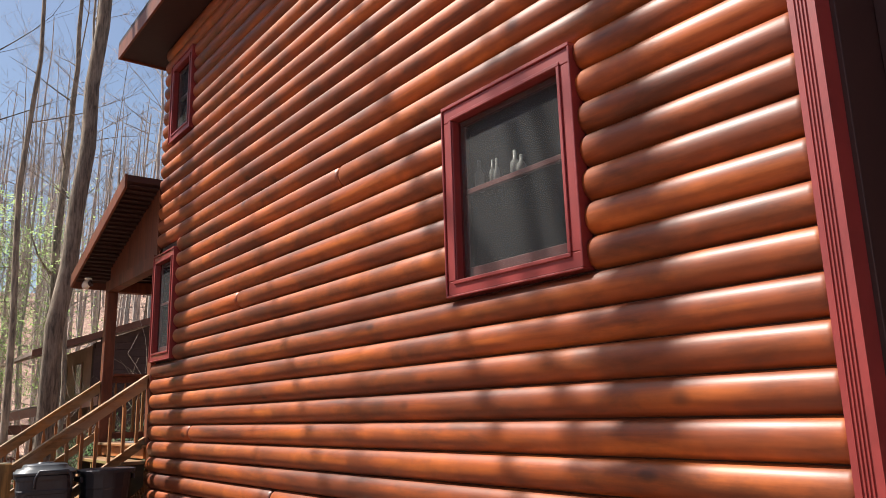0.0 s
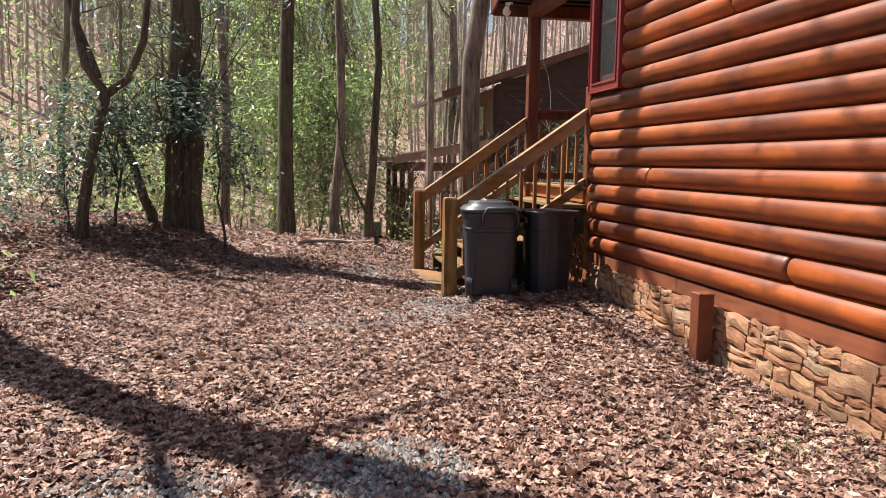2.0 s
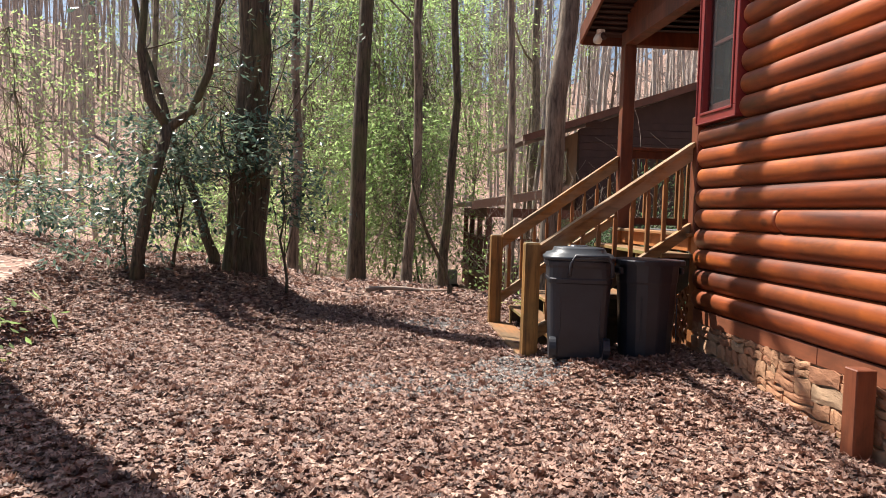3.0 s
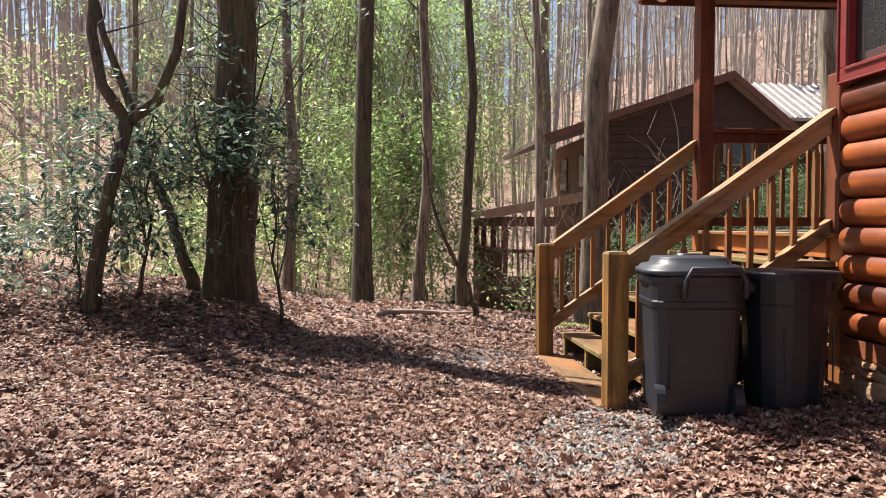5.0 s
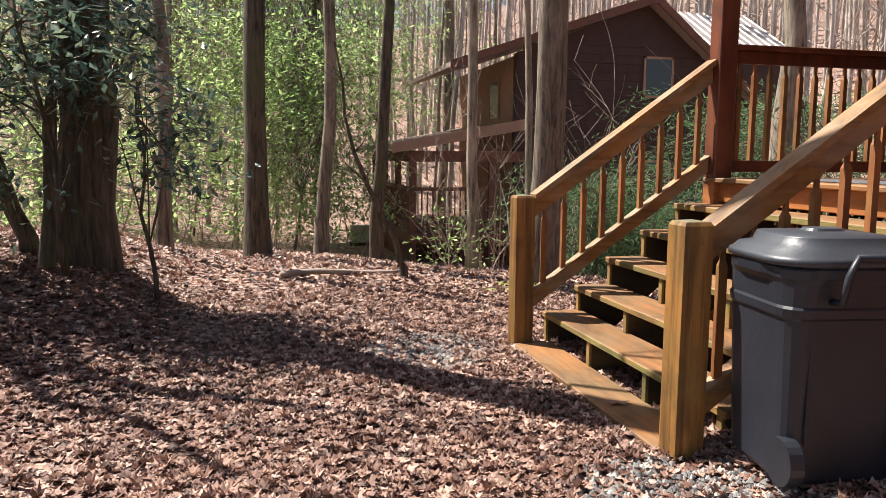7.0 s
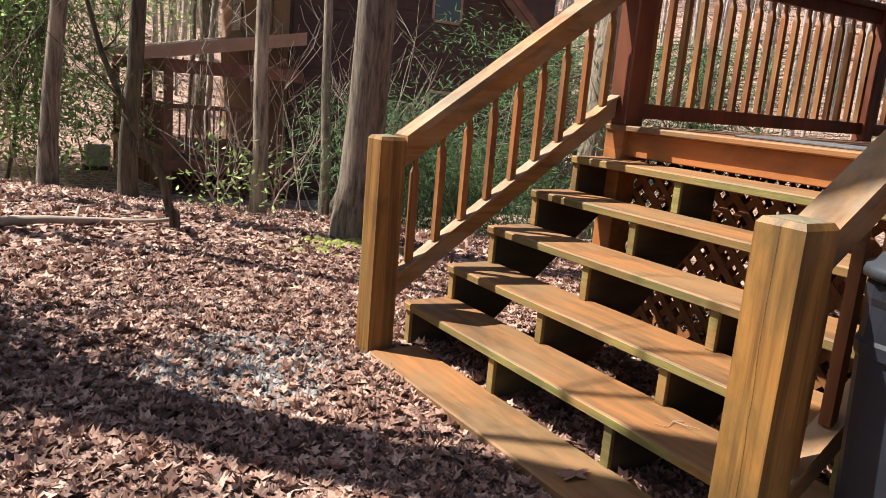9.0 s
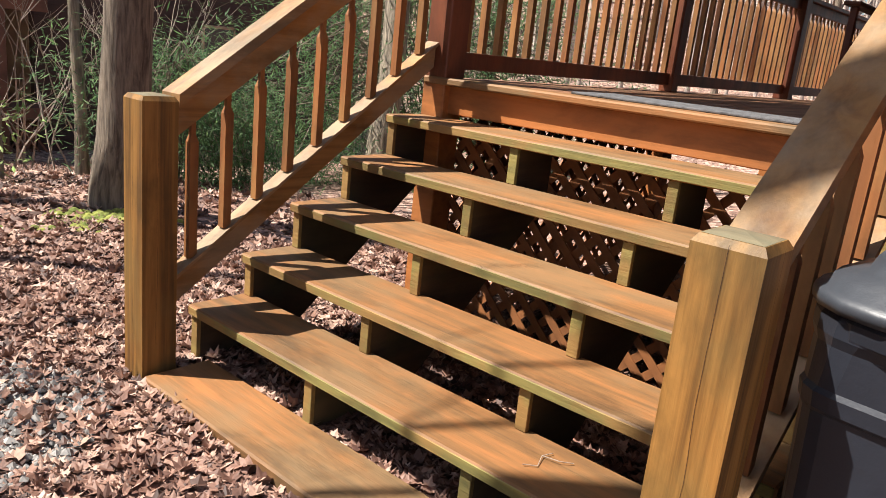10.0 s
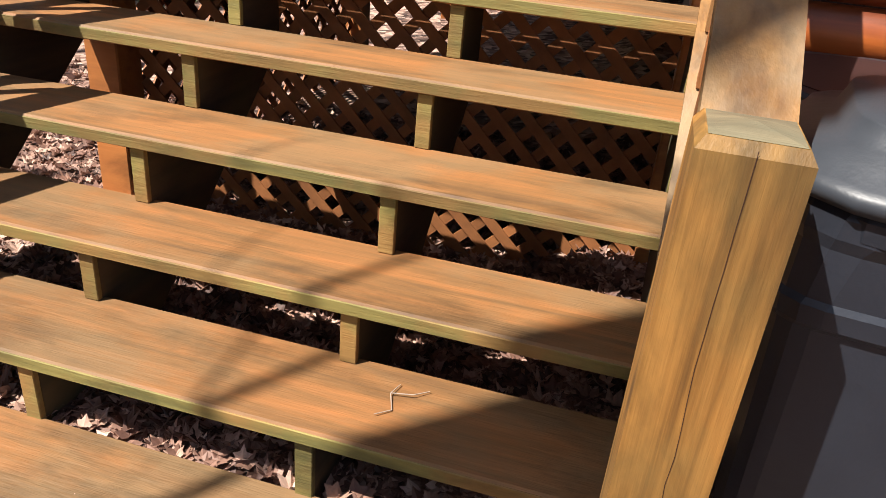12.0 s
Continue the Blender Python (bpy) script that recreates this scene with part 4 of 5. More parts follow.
# ---- trees ----
def limb(g, p, d, length, r, rng, depth, n=6, twigs=None):
    steps = max(3, int(length / 0.6) + 1) if length > 1 else 3
    pts, rr = [Vector(p)], [r]
    d = Vector(d).normalized()
    for i in range(steps):
        d = (d + Vector((rng.uniform(-1, 1), rng.uniform(-1, 1), rng.uniform(-0.4, 0.9))) * 0.22).normalized()
        pts.append(pts[-1] + d * (length / steps))
        rr.append(max(0.003, r * (1 - 0.85 * (i + 1) / steps)))
    g.tube(pts, rr, n, cap=False)
    if depth > 0:
        for _ in range(rng.randint(2, 4)):
            i = rng.randint(1, steps)
            a = rng.uniform(0, 2 * math.pi)
            side = Vector((math.cos(a), math.sin(a), rng.uniform(0.1, 0.8)))
            limb(g, pts[i], (d * 0.6 + side).normalized(), length * rng.uniform(0.35, 0.65), max(0.004, rr[i] * 0.6), rng, depth - 1, 4, twigs)
    return pts


def tree_geo(r, h, seed, lean=(0, 0), limbs=14, low=0.35, depth=2, n=12, flare=1.5):
    rng = random.Random(seed)
    g, crown = Geo(), Geo()
    k = max(8, int(h / 1.2))
    pts, rr = [], []
    ox, oy = 0.0, 0.0
    for i in range(k + 1):
        t = i / k
        z = h * t ** 1.3
        ox += rng.uniform(-1, 1) * 0.09 * (i > 1)
        oy += rng.uniform(-1, 1) * 0.09 * (i > 1)
        pts.append((lean[0] * z / h + ox, lean[1] * z / h + oy, z - (0.25 if i == 0 else 0)))
        rr.append(r * (1 - 0.72 * (z / h)) * (flare if i == 0 else (1 + (flare - 1) * 0.25 if i == 1 else 1)))
    pts.insert(1, (0, 0, 0.12))
    rr.insert(1, r * (1 + (flare - 1) * 0.6))
    sq = [rng.uniform(0.92, 1.08) for _ in range(n)]
    g.tube(pts, rr, n, sq, cap=False)
    for _ in range(limbs):
        t = rng.uniform(low, 0.97)
        i = max(1, min(k, int(round(k * t ** (1 / 1.3)))))
        a = rng.uniform(0, 2 * math.pi)
        p = Vector(pts[i + 1]) if i + 1 < len(pts) else Vector(pts[-1])
        limb(crown, p, (math.cos(a), math.sin(a), rng.uniform(0.25, 1.1)), h * rng.uniform(0.08, 0.2) * (1.2 - 0.6 * t), max(0.010, rr[i] * 0.3), rng, depth, 5)
    return g, crown


def tree(x, y, r, h, seed, m, label, lean=(0, 0), limbs=14, low=0.35, depth=2, name="tree", n=12, flare=1.4):
    t = thing(name, label, "tree", (x, y, height(x, y)))
    g, crown = tree_geo(r, h, seed, lean, limbs, low, depth, n, flare)
    part("trunk", g, m, t, smooth=True, recalc=False)
    part("crown", crown, m, t, "bare winter limbs and twigs", smooth=True, recalc=False)
    return t


BIG = [
    (-1.93, 11.5, 0.235, 23, BARKD, (0.2, -1.2), "thick dark-barked tree with mossy furrowed trunk"),
    (-0.52, 15.0, 0.155, 20, BARKD, (-0.3, 0), "tall straight forest tree with grey-brown bark"),
    (0.47, 16.95, 0.105, 18, BARK, (0.4, 0.3), "slender straight forest tree"),
    (-1.62, 14.2, 0.085, 16, BARK, (0.2, 0), "slender grey forest tree behind the thick tree"),
    (2.48, 12.35, 0.165, 22, BARK, (1.5, 0.3), "leaning grey tree with moss at its foot"),
    (2.20, 14.1, 0.072, 15, BARKL, (0.35, 0), "slim pale trunk before the neighbouring cabin"),
    (3.30, 14.9, 0.055, 14, BARKL, (0.1, 0.2), "pale slender trunk beside the neighbouring porch"),
    (1.02, 12.65, 0.034, 2.5, BARKD, (-0.6, 0.1), "short dead leaning sapling on the leaf-covered slope"),
    (1.10, 15.2, 0.090, 15, BARKD, (-0.1, 0.1), "slim dark trunk beside the slope"),
    (-5.35, 8.62, 0.29, 32, BARK, (0.0, 0.0), "tall bare tree beside the leafy bank"),
    (-2.42, 11.7, 0.065, 5.5, BARKD, (-1.7, 0.2), "dark leaning sapling beside the thick tree"),
    (-2.12, 11.05, 0.050, 7, BARKD, (0.6, 0.2), "slim dark sapling before the thick tree"),
    (5.15, 28.3, 0.2, 21, BARK, (0.1, 0.2), "grey tree standing behind the neighbouring cabin porch"),
    (6.3, 13.6, 0.16, 20, BARKL, (0.2, 0.1), "slim grey tree beyond the porch railing"),
]
for k, (x, y, r, h, m, lean, lab) in enumerate(BIG):
    tree(x, y, r, h, 40 + k, m, lab, lean, 26 if x < -5 else 18 if r > 0.2 else 12 if r < 0.06 else 5, 0.3, 2 if x < -5 or x > 2 or r > 0.2 else 1)


def fork_tree():
    x, y = -3.02, 10.2
    t = thing("forked_tree", "dark forest tree dividing low into two curved trunks", "tree", (x, y, height(x, y)))
    g = Geo()
    g.tube([(0, 0, -0.2), (0.05, 0, 0.5), (0.25, 0, 1.6), (0.55, 0, 2.75)], [0.15, 0.115, 0.10, 0.105], 12)
    part("trunk", g, BARKD, t, smooth=True, recalc=False)
    rng = random.Random(3)
    for pts in ([(0.55, 0, 2.7), (0.2, 0.0, 3.2), (0.02, 0.1, 4.0), (0.05, 0.3, 5.4), (-0.6, 0.6, 8.5)], [(0.55, 0, 2.7), (0.95, 0, 3.0), (1.25, 0, 3.7), (1.35, 0.2, 4.8), (1.3, 0.6, 7.2)]):
        g = Geo()
        g.tube(pts, [0.085, 0.08, 0.075, 0.06, 0.025][:len(pts)], 9)
        for p in pts[2:]:
            for _ in range(1):
                a = rng.uniform(0, 6.28)
                limb(g, p, (math.cos(a), math.sin(a), 0.5), rng.uniform(1, 2.4), 0.022, rng, 2, 4)
        part("limb", g, BARKD, t, smooth=True, recalc=False)
    t.scale = (0.66, 0.66, 0.68)


fork_tree()


def forest():
    rng = random.Random(77)
    kinds = []
    for k in range(9):
        r = rng.uniform(0.055, 0.14)
        g = tree_geo(r, rng.uniform(15, 23), 300 + k, (rng.uniform(-1.6, 1.6), rng.uniform(-1.6, 1.6)), 24, 0.2, 2, 7, 1.25)
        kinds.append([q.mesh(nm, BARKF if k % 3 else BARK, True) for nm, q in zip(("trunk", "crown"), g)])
    made = []
    for k in range(270):
        for _ in range(30):
            d = 12 + 75 * rng.random() ** 1.3
            a = rng.uniform(radians(-62), radians(75))
            x, y = d * math.sin(a), 4 + d * math.cos(a)
            near = 2.2 if d < 35 else 1.3
            if x < 2 and y < 24 and rng.random() < 0.65:
                continue
            if x > 1.2 and y < 27 and x < 18:
                continue
            if 3.6 < x + 0.7137 * y < 9.8 and x < 2 and y < 25 and rng.random() < 0.9:
                continue
            if -4.9 < x < 1.7 and y < 18.5:
                continue
            if all((x - p) ** 2 + (y - q) ** 2 > near for p, q in made):
                break
        else:
            continue
        made.append((x, y))
        t = thing("forest_tree", "tall bare grey forest tree on the leafy slope", "tree", (x, y, height(x, y) - 0.1), "forest trees")
        for me in rng.choice(kinds):
            new(me.name.split(".")[0], me).parent = t
        t.rotation_euler = (0, 0, rng.uniform(0, 6.28))
        s = rng.uniform(0.8, 1.15)
        t.scale = (s, s, s)


forest()


def far_woods():
    """Distant trunks and bare crowns, past what can be told apart."""
    rng = random.Random(91)
    g, tw = Geo(), Geo()
    for k in range(1500):
        d = 34 + 90 * rng.random()
        a = rng.uniform(radians(-68), radians(80))
        x, y = d * math.sin(a), 4 + d * math.cos(a)
        if 1.2 < x < 18 and y < 29:
            continue
        z, h, r = height(x, y), rng.uniform(13, 22), rng.uniform(0.06, 0.17)
        l = rng.uniform(-1.2, 1.2)
        m = rng.uniform(-0.4, 0.4)
        g.tube([(x, y, z - 0.3), (x + l * 0.3 + m, y, z + h * 0.4), (x + l, y, z + h)], [r, r * 0.8, r * 0.2], 5, cap=False)
        for _ in range(16):
            t = rng.uniform(0.25, 0.97)
            px, pz = x + l * t, z + h * t
            b, c, q = rng.uniform(0, 6.28), rng.uniform(0.8, 2.6), rng.uniform(0.5, 2.4)
            ex, ey, ez = px + math.cos(b) * c, y + math.sin(b) * c, pz + q
            w = r * 0.28
            tw.add([(px, y, pz - w), (px, y, pz + w), (ex, ey, ez)], [(0, 1, 2)])
            for _ in range(2):
                e = rng.uniform(0.35, 0.9)
                sx, sy, sz = px + (ex - px) * e, y + (ey - y) * e, pz + (ez - pz) * e
                tw.add([(sx, sy, sz - w * 0.5), (sx, sy, sz + w * 0.5), (sx + rng.uniform(-1, 1), sy + rng.uniform(-1, 1), sz + rng.uniform(0, 1.2))], [(0, 1, 2)])
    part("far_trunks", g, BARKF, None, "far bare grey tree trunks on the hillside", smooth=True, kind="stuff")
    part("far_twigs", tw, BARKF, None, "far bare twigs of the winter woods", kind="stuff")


far_woods()


def brush():
    """Thin bare undergrowth along the wood's edge."""
    rng = random.Random(17)
    g = Geo()
    for k in range(240):
        x, y = rng.uniform(-14, 9), rng.uniform(15.5, 34)
        if 1.8 < x and 18.5 < y < 27 or (x > 2.2 and y < 15):
            continue
        z = height(x, y)
        a = rng.uniform(0, 6.28)
        limb(g, (x, y, z - 0.05), (math.cos(a) * 0.5, math.sin(a) * 0.5, 1), rng.uniform(1.0, 3.6), 0.014, rng, 1, 3)
    part("underbrush", g, TWIG, None, "thin bare undergrowth stems at the wood's edge", kind="stuff")


brush()


def twig_tangle():
    t = thing("bare_shrub", "tangled pale bare shrub beside the neighbouring cabin wall", "shrub", (3.6, 17.0, height(3.6, 17.0)))
    rng = random.Random(23)
    for k in range(26):
        g = Geo()
        a = rng.uniform(0, 6.28)
        limb(g, (rng.uniform(-1.0, 1.3), rng.uniform(-0.6, 0.6), -0.1), (math.cos(a) * 0.5, math.sin(a) * 0.3, 1), rng.uniform(1.4, 3.2), 0.016, rng, 2, 4)
        part("stem", g, TWIG, t, recalc=False)


twig_tangle()


def leaf_quad(g, p, d, up, L, W, fold=0.3):
    """A pointed leaf of two folded halves."""
    s = d.cross(up)
    if s.length < 1e-4:
        s = Vector((1, 0, 0))
    s = s.normalized()
    nn = s.cross(d).normalized()
    a = p
    b = p + d * L * 0.45 + s * W / 2 + nn * W * fold
    c = p + d * L
    e = p + d * L * 0.45 - s * W / 2 + nn * W * fold
    m = p + d * L * 0.5
    g.add([tuple(a), tuple(b), tuple(c), tuple(e), tuple(m)], [(0, 1, 4), (1, 2, 4), (2, 3, 4), (3, 0, 4)])


def evergreen(x, y, branches, seed, spread, n_clusters, label, z0, z1, leafL=0.165, m=None, name="evergreen_shrub", centre=None, trunkm=None):
    rng = random.Random(seed)
    base = height(x, y)
    t = thing(name, label, "shrub", (x, y, base))
    tg, lg = Geo(), Geo()
    tw = Geo()
    trunk = [Vector((0, 0, -0.03))]
    for i in range(7):
        trunk.append(trunk[-1] + Vector((rng.uniform(-0.035, 0.035) * z1, rng.uniform(-0.035, 0.035) * z1, (z1 + 0.05) / 7)))
    tg.tube(trunk, [min(0.035, 0.012 * z1 + 0.002) * (1 - i / 9) for i in range(8)], 8)
    for k in range(n_clusters):
        i = rng.randint(2, 7)
        o = trunk[i]
        tgt = Vector((rng.gauss(0, spread), rng.gauss(0, spread), rng.uniform(z0, z1)))
        if centre:
            tgt += Vector(centre)
        mid = (o + tgt) / 2 + Vector((rng.uniform(-0.03, 0.03), rng.uniform(-0.03, 0.03), rng.uniform(0, 0.06))) * z1
        if k % 3 == 0:
            tw.tube([o, mid, tgt], [min(0.013, 0.004 * z1), min(0.008, 0.003 * z1), 0.0015], 4, cap=False)
        for _ in range(branches):
            d0 = (tgt - o).normalized()
            q = tgt + Vector((rng.gauss(0, 1), rng.gauss(0, 1), rng.gauss(0, 0.6))) * (min(0.14, leafL) if m is None else leafL * 1.7)
            dd = (d0 * 0.4 + Vector((rng.gauss(0, 1), rng.gauss(0, 1), rng.gauss(-0.2, 0.5)))).normalized()
            leaf_quad(lg, q, dd, Vector((rng.gauss(0, 0.3), rng.gauss(0, 0.3), 1)), leafL * rng.uniform(0.7, 1.2), leafL * (0.13 if m is NEEDLE else 0.38), -0.12)
    part("stem", tg, trunkm or BARKD, t, smooth=True, recalc=False)
    part("branch", tw, trunkm or BARKD, t, smooth=True, recalc=False, kind="stuff")
    part("foliage", lg, m or HOLLY, t, recalc=False, kind="stuff")
    return t


evergreen(-2.75, 10.8, 13, 5, 0.40, 120, "broad glossy dark evergreen tree before the thick trunk", 0.5, 1.9, 0.125)
evergreen(-1.95, 10.9, 13, 7, 0.42, 105, "glossy evergreen reaching across the thick trunk", 1.35, 2.15, 0.125)
evergreen(-1.30, 10.9, 11, 9, 0.22, 46, "sparse glossy evergreen beside the thick trunk", 0.95, 1.7, 0.115, centre=(0.15, -0.1, 0))
evergreen(-1.9, 11.9, 11, 10, 0.6, 75, "tall sparse glossy evergreen around the thick trunk", 2.2, 3.9, 0.12)
evergreen(-3.3, 10.6, 12, 6, 0.45, 70, "low glossy dark evergreen shrub at the wood's edge", 0.15, 1.1, 0.115)
evergreen(-6.0, 14.5, 12, 8, 0.9, 90, "low glossy evergreen shrub beside the bank", 0.2, 1.2)
for k, (x, y, s, z0, z1, n) in enumerate(((0.2, 21.5, 1.0, 0.5, 5.0, 480), (1.2, 25.5, 1.5, 1.0, 9.5, 620), (-3.6, 19.0, 1.2, 0.2, 1.8, 160), (-0.9, 25.0, 1.6, 2.0, 10.0, 560), (-5.5, 25, 1.7, 0.5, 5.0, 260), (-10, 22, 1.8, 0.4, 6.0, 240), (-2.5, 29, 2.0, 1.0, 11.0, 600), (-16, 24, 2.2, 1, 7, 220), (4.0, 33, 2.2, 3, 12, 500), (-7.5, 33, 2.4, 2, 12, 500))):
    evergreen(x, y, 20, 20 + k, s, n, "soft light-green understory evergreen", z0, z1, 0.15, PINE, "understory_tree", None, BARK)
for k, (x, y, s, z0, z1, n) in enumerate(((4.2, 14.6, 0.45, -0.3, 1.5, 330), (5.3, 14.9, 0.5, -0.3, 1.2, 300), (6.9, 14.6, 0.9, -0.2, 2.7, 620), (9.4, 14.6, 1.1, 0, 2.8, 620))):
    evergreen(x, y, 26, 50 + k, s, n, "soft feathery green conifer sapling behind the porch", z0, z1, 0.13, NEEDLE, "conifer_sapling", None, BARK)
evergreen(2.05, 14.2, 10, 31, 0.22, 24, "small green sapling beside the slim trunk", 0.1, 0.7, 0.10, PINE, "sapling", None, BARK)


# ---- leaf litter ----
GRIT = island("crushed_stone", [(0, (0.10, 0.095, 0.09)), (0.5, (0.23, 0.215, 0.20)), (1, (0.42, 0.40, 0.37))], 0.85, 60)
GRAVEL = [(0.62, 9.55, 0.45, 0.45, 1700), (1.0, 6.9, 0.50, 0.65, 2400), (0.1, 3.1, 0.42, 0.40, 1700), (-0.9, 3.0, 0.40, 0.35, 900), (0.2, 6.6, 0.7, 0.5, 700)]
def litter():
    rng = np.random.default_rng(3)
    outline = [(0.0, -0.5), (0.18, -0.28), (0.42, -0.22), (0.26, 0.02), (0.45, 0.22), (0.14, 0.26), (0.0, 0.5), (-0.14, 0.26), (-0.45, 0.22), (-0.26, 0.02), (-0.42, -0.22), (-0.18, -0.28)]
    def scatter(name, n, xr, yr, size, keep):
        verts, faces = [], []
        xs, ys = rng.uniform(*xr, n), rng.uniform(*yr, n)
        for x, y in zip(xs, ys):
            if not keep(x, y):
                continue
            z = height(x, y) + 0.004 + 0.02 * rng.random() ** 2
            s = size * rng.uniform(0.6, 1.25)
            a, tx, ty, cu = rng.uniform(0, 6.28), rng.normal(0, 0.48), rng.normal(0, 0.48), rng.normal(0.0, 0.6)
            ca, sa = math.cos(a), math.sin(a)
            k = len(verts)
            verts.append((x, y, z + 0.006))
            for u, v in outline:
                u, v = u * s, v * s
                w = z + abs(u * tx + v * ty) + cu * (u * u) / s + 0.3 * cu * abs(v) 
                verts.append((x + u * ca - v * sa, y + u * sa + v * ca, max(w, z - 0.003)))
            faces.extend([(k, k + 1 + i, k + 1 + (i + 1) % 12) for i in range(12)])
        me = bpy.data.meshes.new(name)
        me.from_pydata(verts, [], faces)
        me.materials.append(LEAF)
        ob = new(name, me)
        tagged(ob, "dry brown oak leaves covering the ground", "leaves", kind="stuff")
    def bare(x, y):
        return any(((x - cx) / rx) ** 2 + ((y - cy) / ry) ** 2 < 0.8 for cx, cy, rx, ry, n in GRAVEL) and rng.random() < 0.5

    ok = lambda x, y: not bare(x, y) and not (x > 2.66 and y < 7.4) and x > -9 and not (1.17 < x < 1.46 and 7.5 < y < 9.5 and rng.random() < 0.97)
    scatter("fallen_leaves", 112000, (-4.4, 2.75), (0.4, 12.0), 0.057, ok)
    scatter("fallen_leaves", 26000, (-0.8, 4.2), (6.4, 11.0), 0.062, ok)
    scatter("fallen_leaves", 30000, (-9, 5), (11.0, 20.0), 0.09, ok)


litter()

def gravel():
    """Small crushed stones showing in thin places of the litter."""
    rng = random.Random(44)
    g = Geo()
    for cx, cy, rx, ry, n in GRAVEL:
        for _ in range(n):
            a, d = rng.uniform(0, 6.283), rng.random() ** 0.6
            x, y = cx + math.cos(a) * rx * d, cy + math.sin(a) * ry * d
            if x > 1.17 and y > 7.3 or x > 2.6:
                continue
            r = rng.uniform(0.009, 0.023)
            z = height(x, y) + rng.uniform(0.004, 0.022)
            u, w = rng.uniform(0.6, 1.3), rng.uniform(0, 6.28)
            c, q = math.cos(w) * r, math.sin(w) * r
            g.add([(x + c * u, y + q * u, z), (x - q, y + c, z + r * 0.2), (x - c * u, y - q * u, z), (x + q, y - c, z - r * 0.1), (x + c * 0.2, y, z + r * 0.8), (x, y, z - r * 0.7)],
                  [(0, 1, 4), (1, 2, 4), (2, 3, 4), (3, 0, 4), (1, 0, 5), (2, 1, 5), (3, 2, 5), (0, 3, 5)])
    tagged(part("gravel", g, GRIT, None, "pale blue-grey crushed stones among the leaves", kind="stuff"), category="gravel")


gravel()

# ---- fallen wood, moss ----
fb = thing("fallen_branch", "pale bare fallen branch lying on the leaves", "branch", (0.25, 12.75, height(0.25, 12.75)))
g = Geo()
pts = [(-0.55 + 0.2 * k, 0.05 * math.sin(k * 1.7), 0.06 + 0.015 * math.sin(k) + height(-0.3 + 0.2 * k, 12.75) - height(0.25, 12.75)) for k in range(8)]
g.tube(pts, [0.035, 0.035, 0.032, 0.03, 0.028, 0.024, 0.018, 0.008], 8)
g.tube([pts[3], (0.1, 0.2, 0.12), (0.25, 0.4, 0.1)], [0.018, 0.012, 0.005], 6)
part("limb", g, TWIG, fb, smooth=True)


def moss(x, y, w, d, n, seed):
    rng = random.Random(seed)
    t = thing("moss_patch", "low yellow-green moss on the leafy ground", "moss", (x, y, height(x, y)))
    g = Geo()
    for _ in range(n):
        px, py = rng.gauss(0, w), rng.gauss(0, d)
        z = height(x + px, y + py) - height(x, y)
        r = rng.uniform(0.02, 0.05)
        g.tube([(px, py, z - 0.01), (px, py, z + r * 0.5), (px, py, z + r * 0.8)], [r, r * 0.8, r * 0.3], 6)
    part("cushion", g, MOSS, t, recalc=False, kind="stuff")


moss(2.15, 11.95, 0.22, 0.12, 160, 1)
moss(-3.1, 6.1, 0.16, 0.3, 260, 2)
moss(-3.0, 5.2, 0.12, 0.2, 120, 3)
tagged(bpy.data.objects["moss_patch"], "low yellow-green moss at the foot of the leaning tree")


evergreen(-3.2, 6.3, 9, 61, 0.22, 26, "low green fern tuft on the mossy bank", 0.02, 0.22, 0.11, PINE, "fern", None, BARKD)
evergreen(-3.25, 5.4, 9, 62, 0.18, 18, "low green fern tuft on the mossy bank", 0.02, 0.18, 0.10, PINE, "fern", None, BARKD)
rg = random.Random(70)
for k in range(16):
    x, y = rg.uniform(1.9, 2.6), rg.uniform(1.2, 3.6)
    evergreen(x, y, 5, 71 + k, 0.07, 6, "small green weed among the leaves by the stone base", 0.0, 0.06, 0.035, PINE, "weed", None, BARKD)


def rocking_chair():
    c = thing("rocking_chair", "dark red wooden rocking chair on the porch deck", "chair", (5.3, 8.1, DZ + 0.002))
    for sy in (-0.27, 0.27):
        part("rocker", Geo().tube([(-0.42, sy, 0.09), (-0.2, sy, 0.03), (0.05, sy, 0.018), (0.3, sy, 0.04), (0.5, sy, 0.10)], [0.018] * 5, 8), RED, c)
        part("front_leg", Geo().box(-0.28, sy - 0.02, 0.06, -0.24, sy + 0.02, 0.62, 0.004), RED, c)
        part("rear_leg", Geo().box(0.22, sy - 0.02, 0.05, 0.26, sy + 0.02, 0.62, 0.004), RED, c)
        part("armrest", Geo().box(-0.34, sy - 0.05, 0.621, 0.30, sy + 0.05, 0.645, 0.006), RED, c)
    for k in range(6):
        part("seat_slat", Geo().box(-0.28 + k * 0.088, -0.25, 0.40, -0.20 + k * 0.088, 0.25, 0.42, 0.004), RED, c)
    for k in range(6):
        y = -0.22 + k * 0.088
        part("back_slat", Geo().add([(0.24, y - 0.03, 0.42), (0.26, y - 0.03, 0.42), (0.26, y + 0.03, 0.42), (0.24, y + 0.03, 0.42), (0.44, y - 0.03, 1.12), (0.46, y - 0.03, 1.12), (0.46, y + 0.03, 1.12), (0.44, y + 0.03, 1.12)], [(3, 2, 1, 0), (4, 5, 6, 7), (0, 1, 5, 4), (1, 2, 6, 5), (2, 3, 7, 6), (3, 0, 4, 7)]), RED, c)
    part("head_rail", Geo().box(0.43, -0.27, 1.10, 0.48, 0.27, 1.17, 0.006), RED, c)


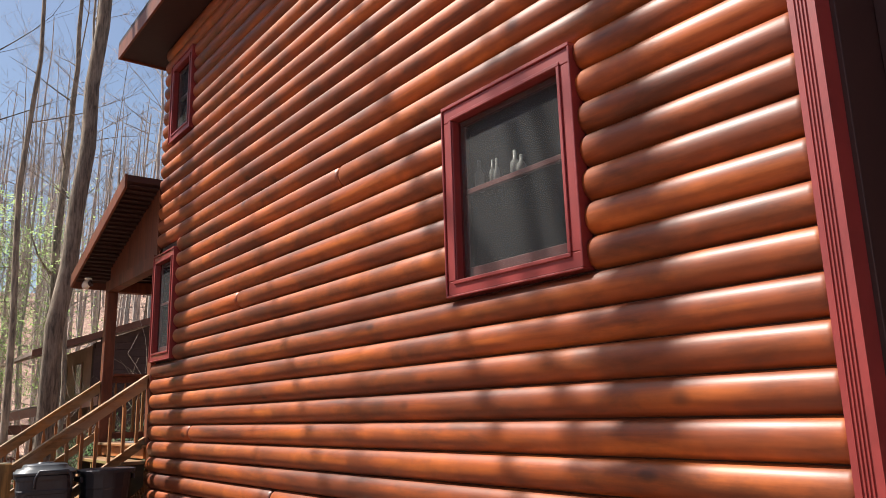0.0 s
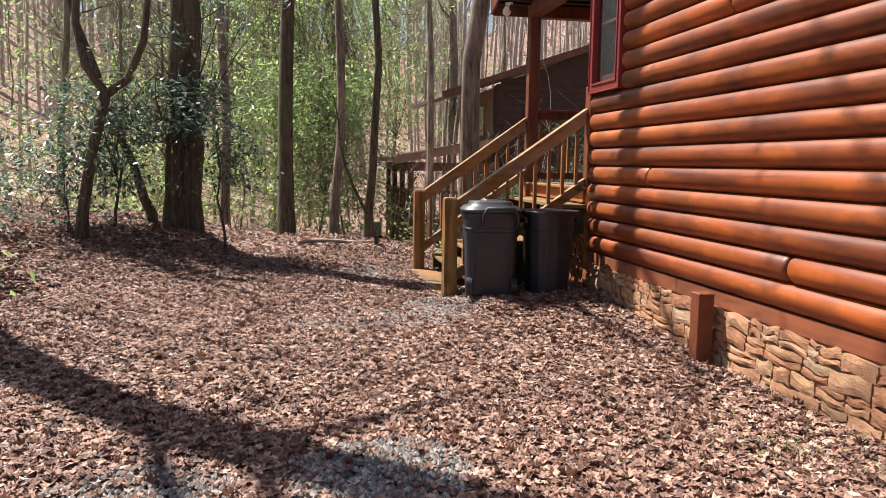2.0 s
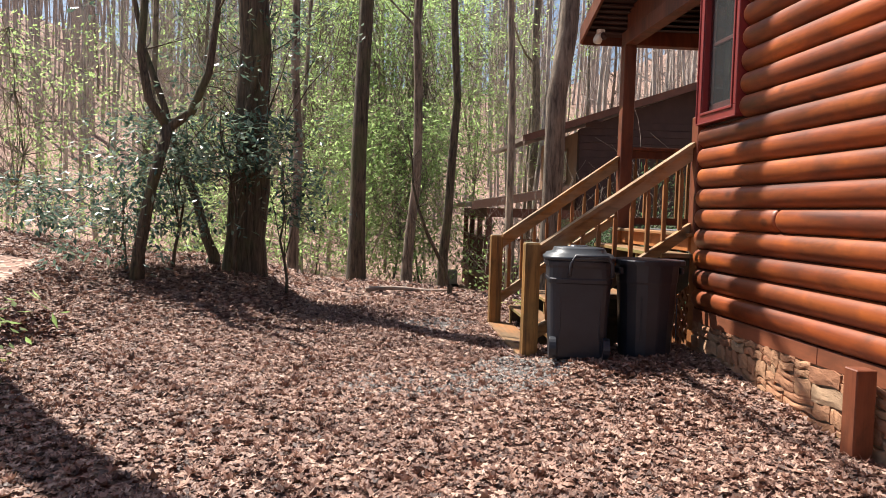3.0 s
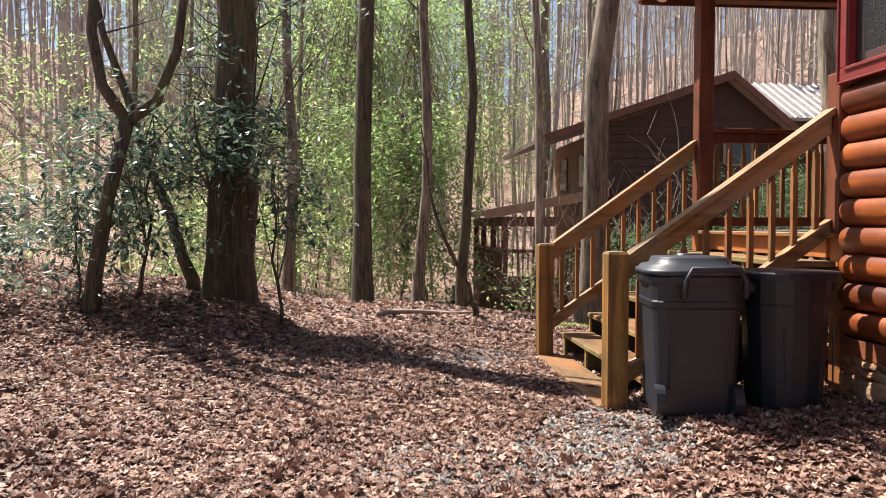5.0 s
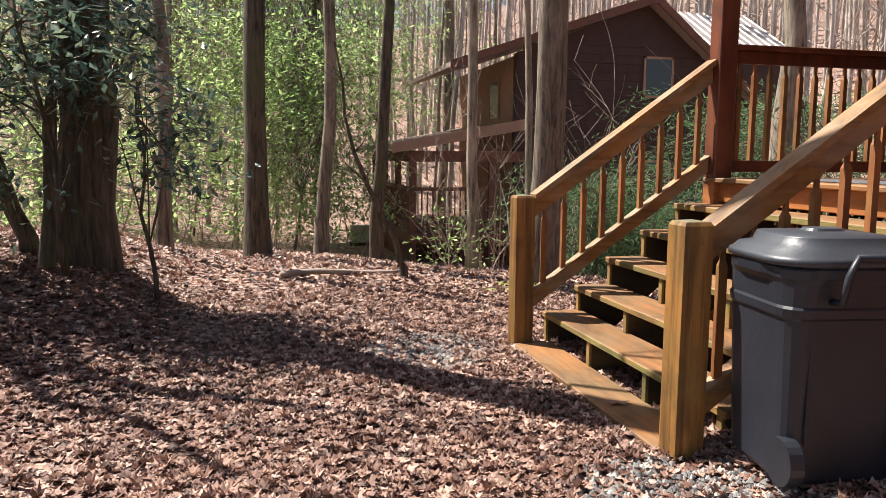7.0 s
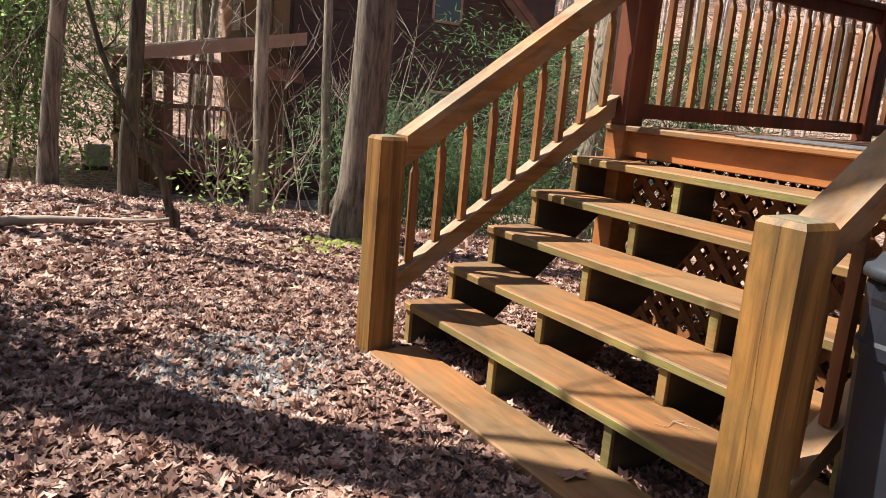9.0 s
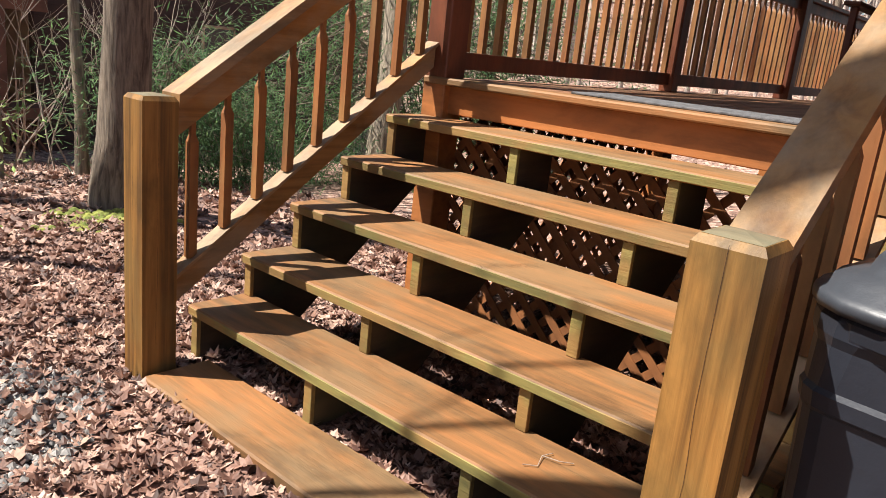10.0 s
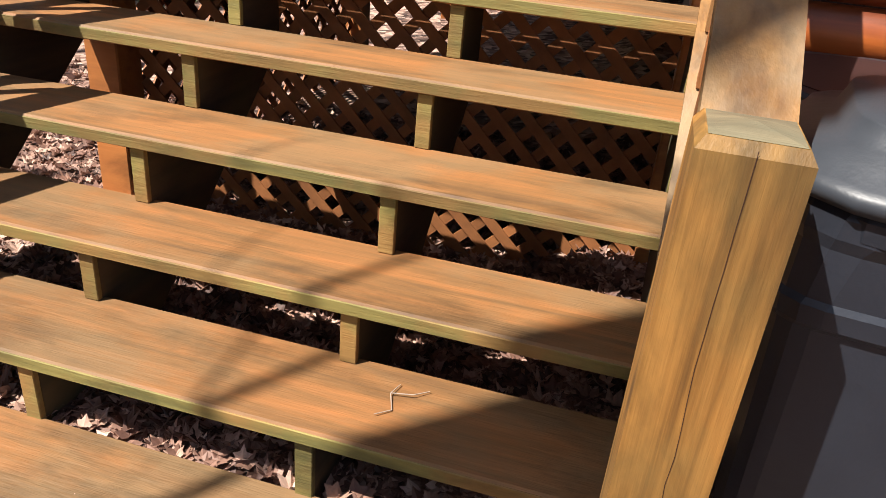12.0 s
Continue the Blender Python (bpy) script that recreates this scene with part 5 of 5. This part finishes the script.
rocking_chair()
fl = thing("flood_light", "small white security light under the porch eave", "light fixture", (2.45, 9.72, 3.50))
part("base", Geo().tube([(0, 0, 0.02), (0, 0, -0.02)], [0.05, 0.05], 14), PVC, fl)
part("head", Geo().tube([(0, 0, -0.02), (-0.01, 0.02, -0.05), (-0.02, 0.05, -0.09), (-0.02, 0.07, -0.11)], [0.02, 0.05, 0.055, 0.045], 14), PVC, fl, smooth=True)
part("head", Geo().tube([(0.02, -0.03, -0.02), (0.02, -0.06, -0.06), (0.02, -0.09, -0.09)], [0.02, 0.035, 0.03], 12), DARKTRIM, fl, "dark sensor head", smooth=True)
lf = thing("oak_leaf", "dry brown lobed oak leaf lying on a weathered stair board", "leaf", (1.30, 8.12, 0.058))
g = Geo()
edge = [(0.055 * (1 + 0.32 * math.cos(5 * a)) * math.cos(a), 0.032 * (1 + 0.32 * math.cos(5 * a)) * math.sin(a), 0.006 + 0.006 * math.cos(3 * a)) for a in (k * math.pi / 10 for k in range(20))]
g.add([(0, 0, 0.004)] + edge, [(0, k + 1, (k + 1) % 20 + 1) for k in range(20)])
part("blade", g, LEAF, lf)
tg_ = thing("twig", "small dry forked twig lying on the stair tread", "twig", (1.56, 7.975, RISE[0] + 0.004))
for pts in ([(0, 0, 0), (0.05, 0.02, 0.004), (0.09, 0.01, 0.002)], [(0.05, 0.02, 0.004), (0.06, -0.03, 0.006), (0.09, -0.06, 0.002)], [(0.0, 0.0, 0.0), (-0.03, 0.03, 0.003)]):
    part("stem", Geo().tube(pts, [0.0013] * len(pts), 5), TWIG, tg_)


def stones():
    rng = random.Random(12)
    y = Y0
    for row_top, row_h in ((0.414, 0.105), (0.306, 0.115), (0.188, 0.10), (0.085, 0.13)):
        y = Y0 + rng.uniform(0, 0.1)
        while y < Y1 - 0.02:
            w = min(rng.choice((rng.uniform(0.09, 0.2), rng.uniform(0.2, 0.38))), Y1 - y)
            sp = rng.uniform(0.34, 0.62)
            if rng.random() < 0.6:
                hs = [row_h * sp - 0.004, row_h * (1 - sp) - 0.002]
                part("stone", box_piece(w - 0.012, hs[0], 0.022, rng), STONE, west, at=(WX + 0.0, y, row_top - hs[0] - 0.002))
                part("stone", box_piece(w - 0.012, hs[1] - 0.006, 0.03, rng), STONE, west, at=(WX + 0.0, y, row_top - row_h))
            else:
                part("stone", box_piece(w - 0.012, row_h - 0.008, 0.032, rng), STONE, west, at=(WX + 0.0, y, row_top - row_h))
            y += w


stones()
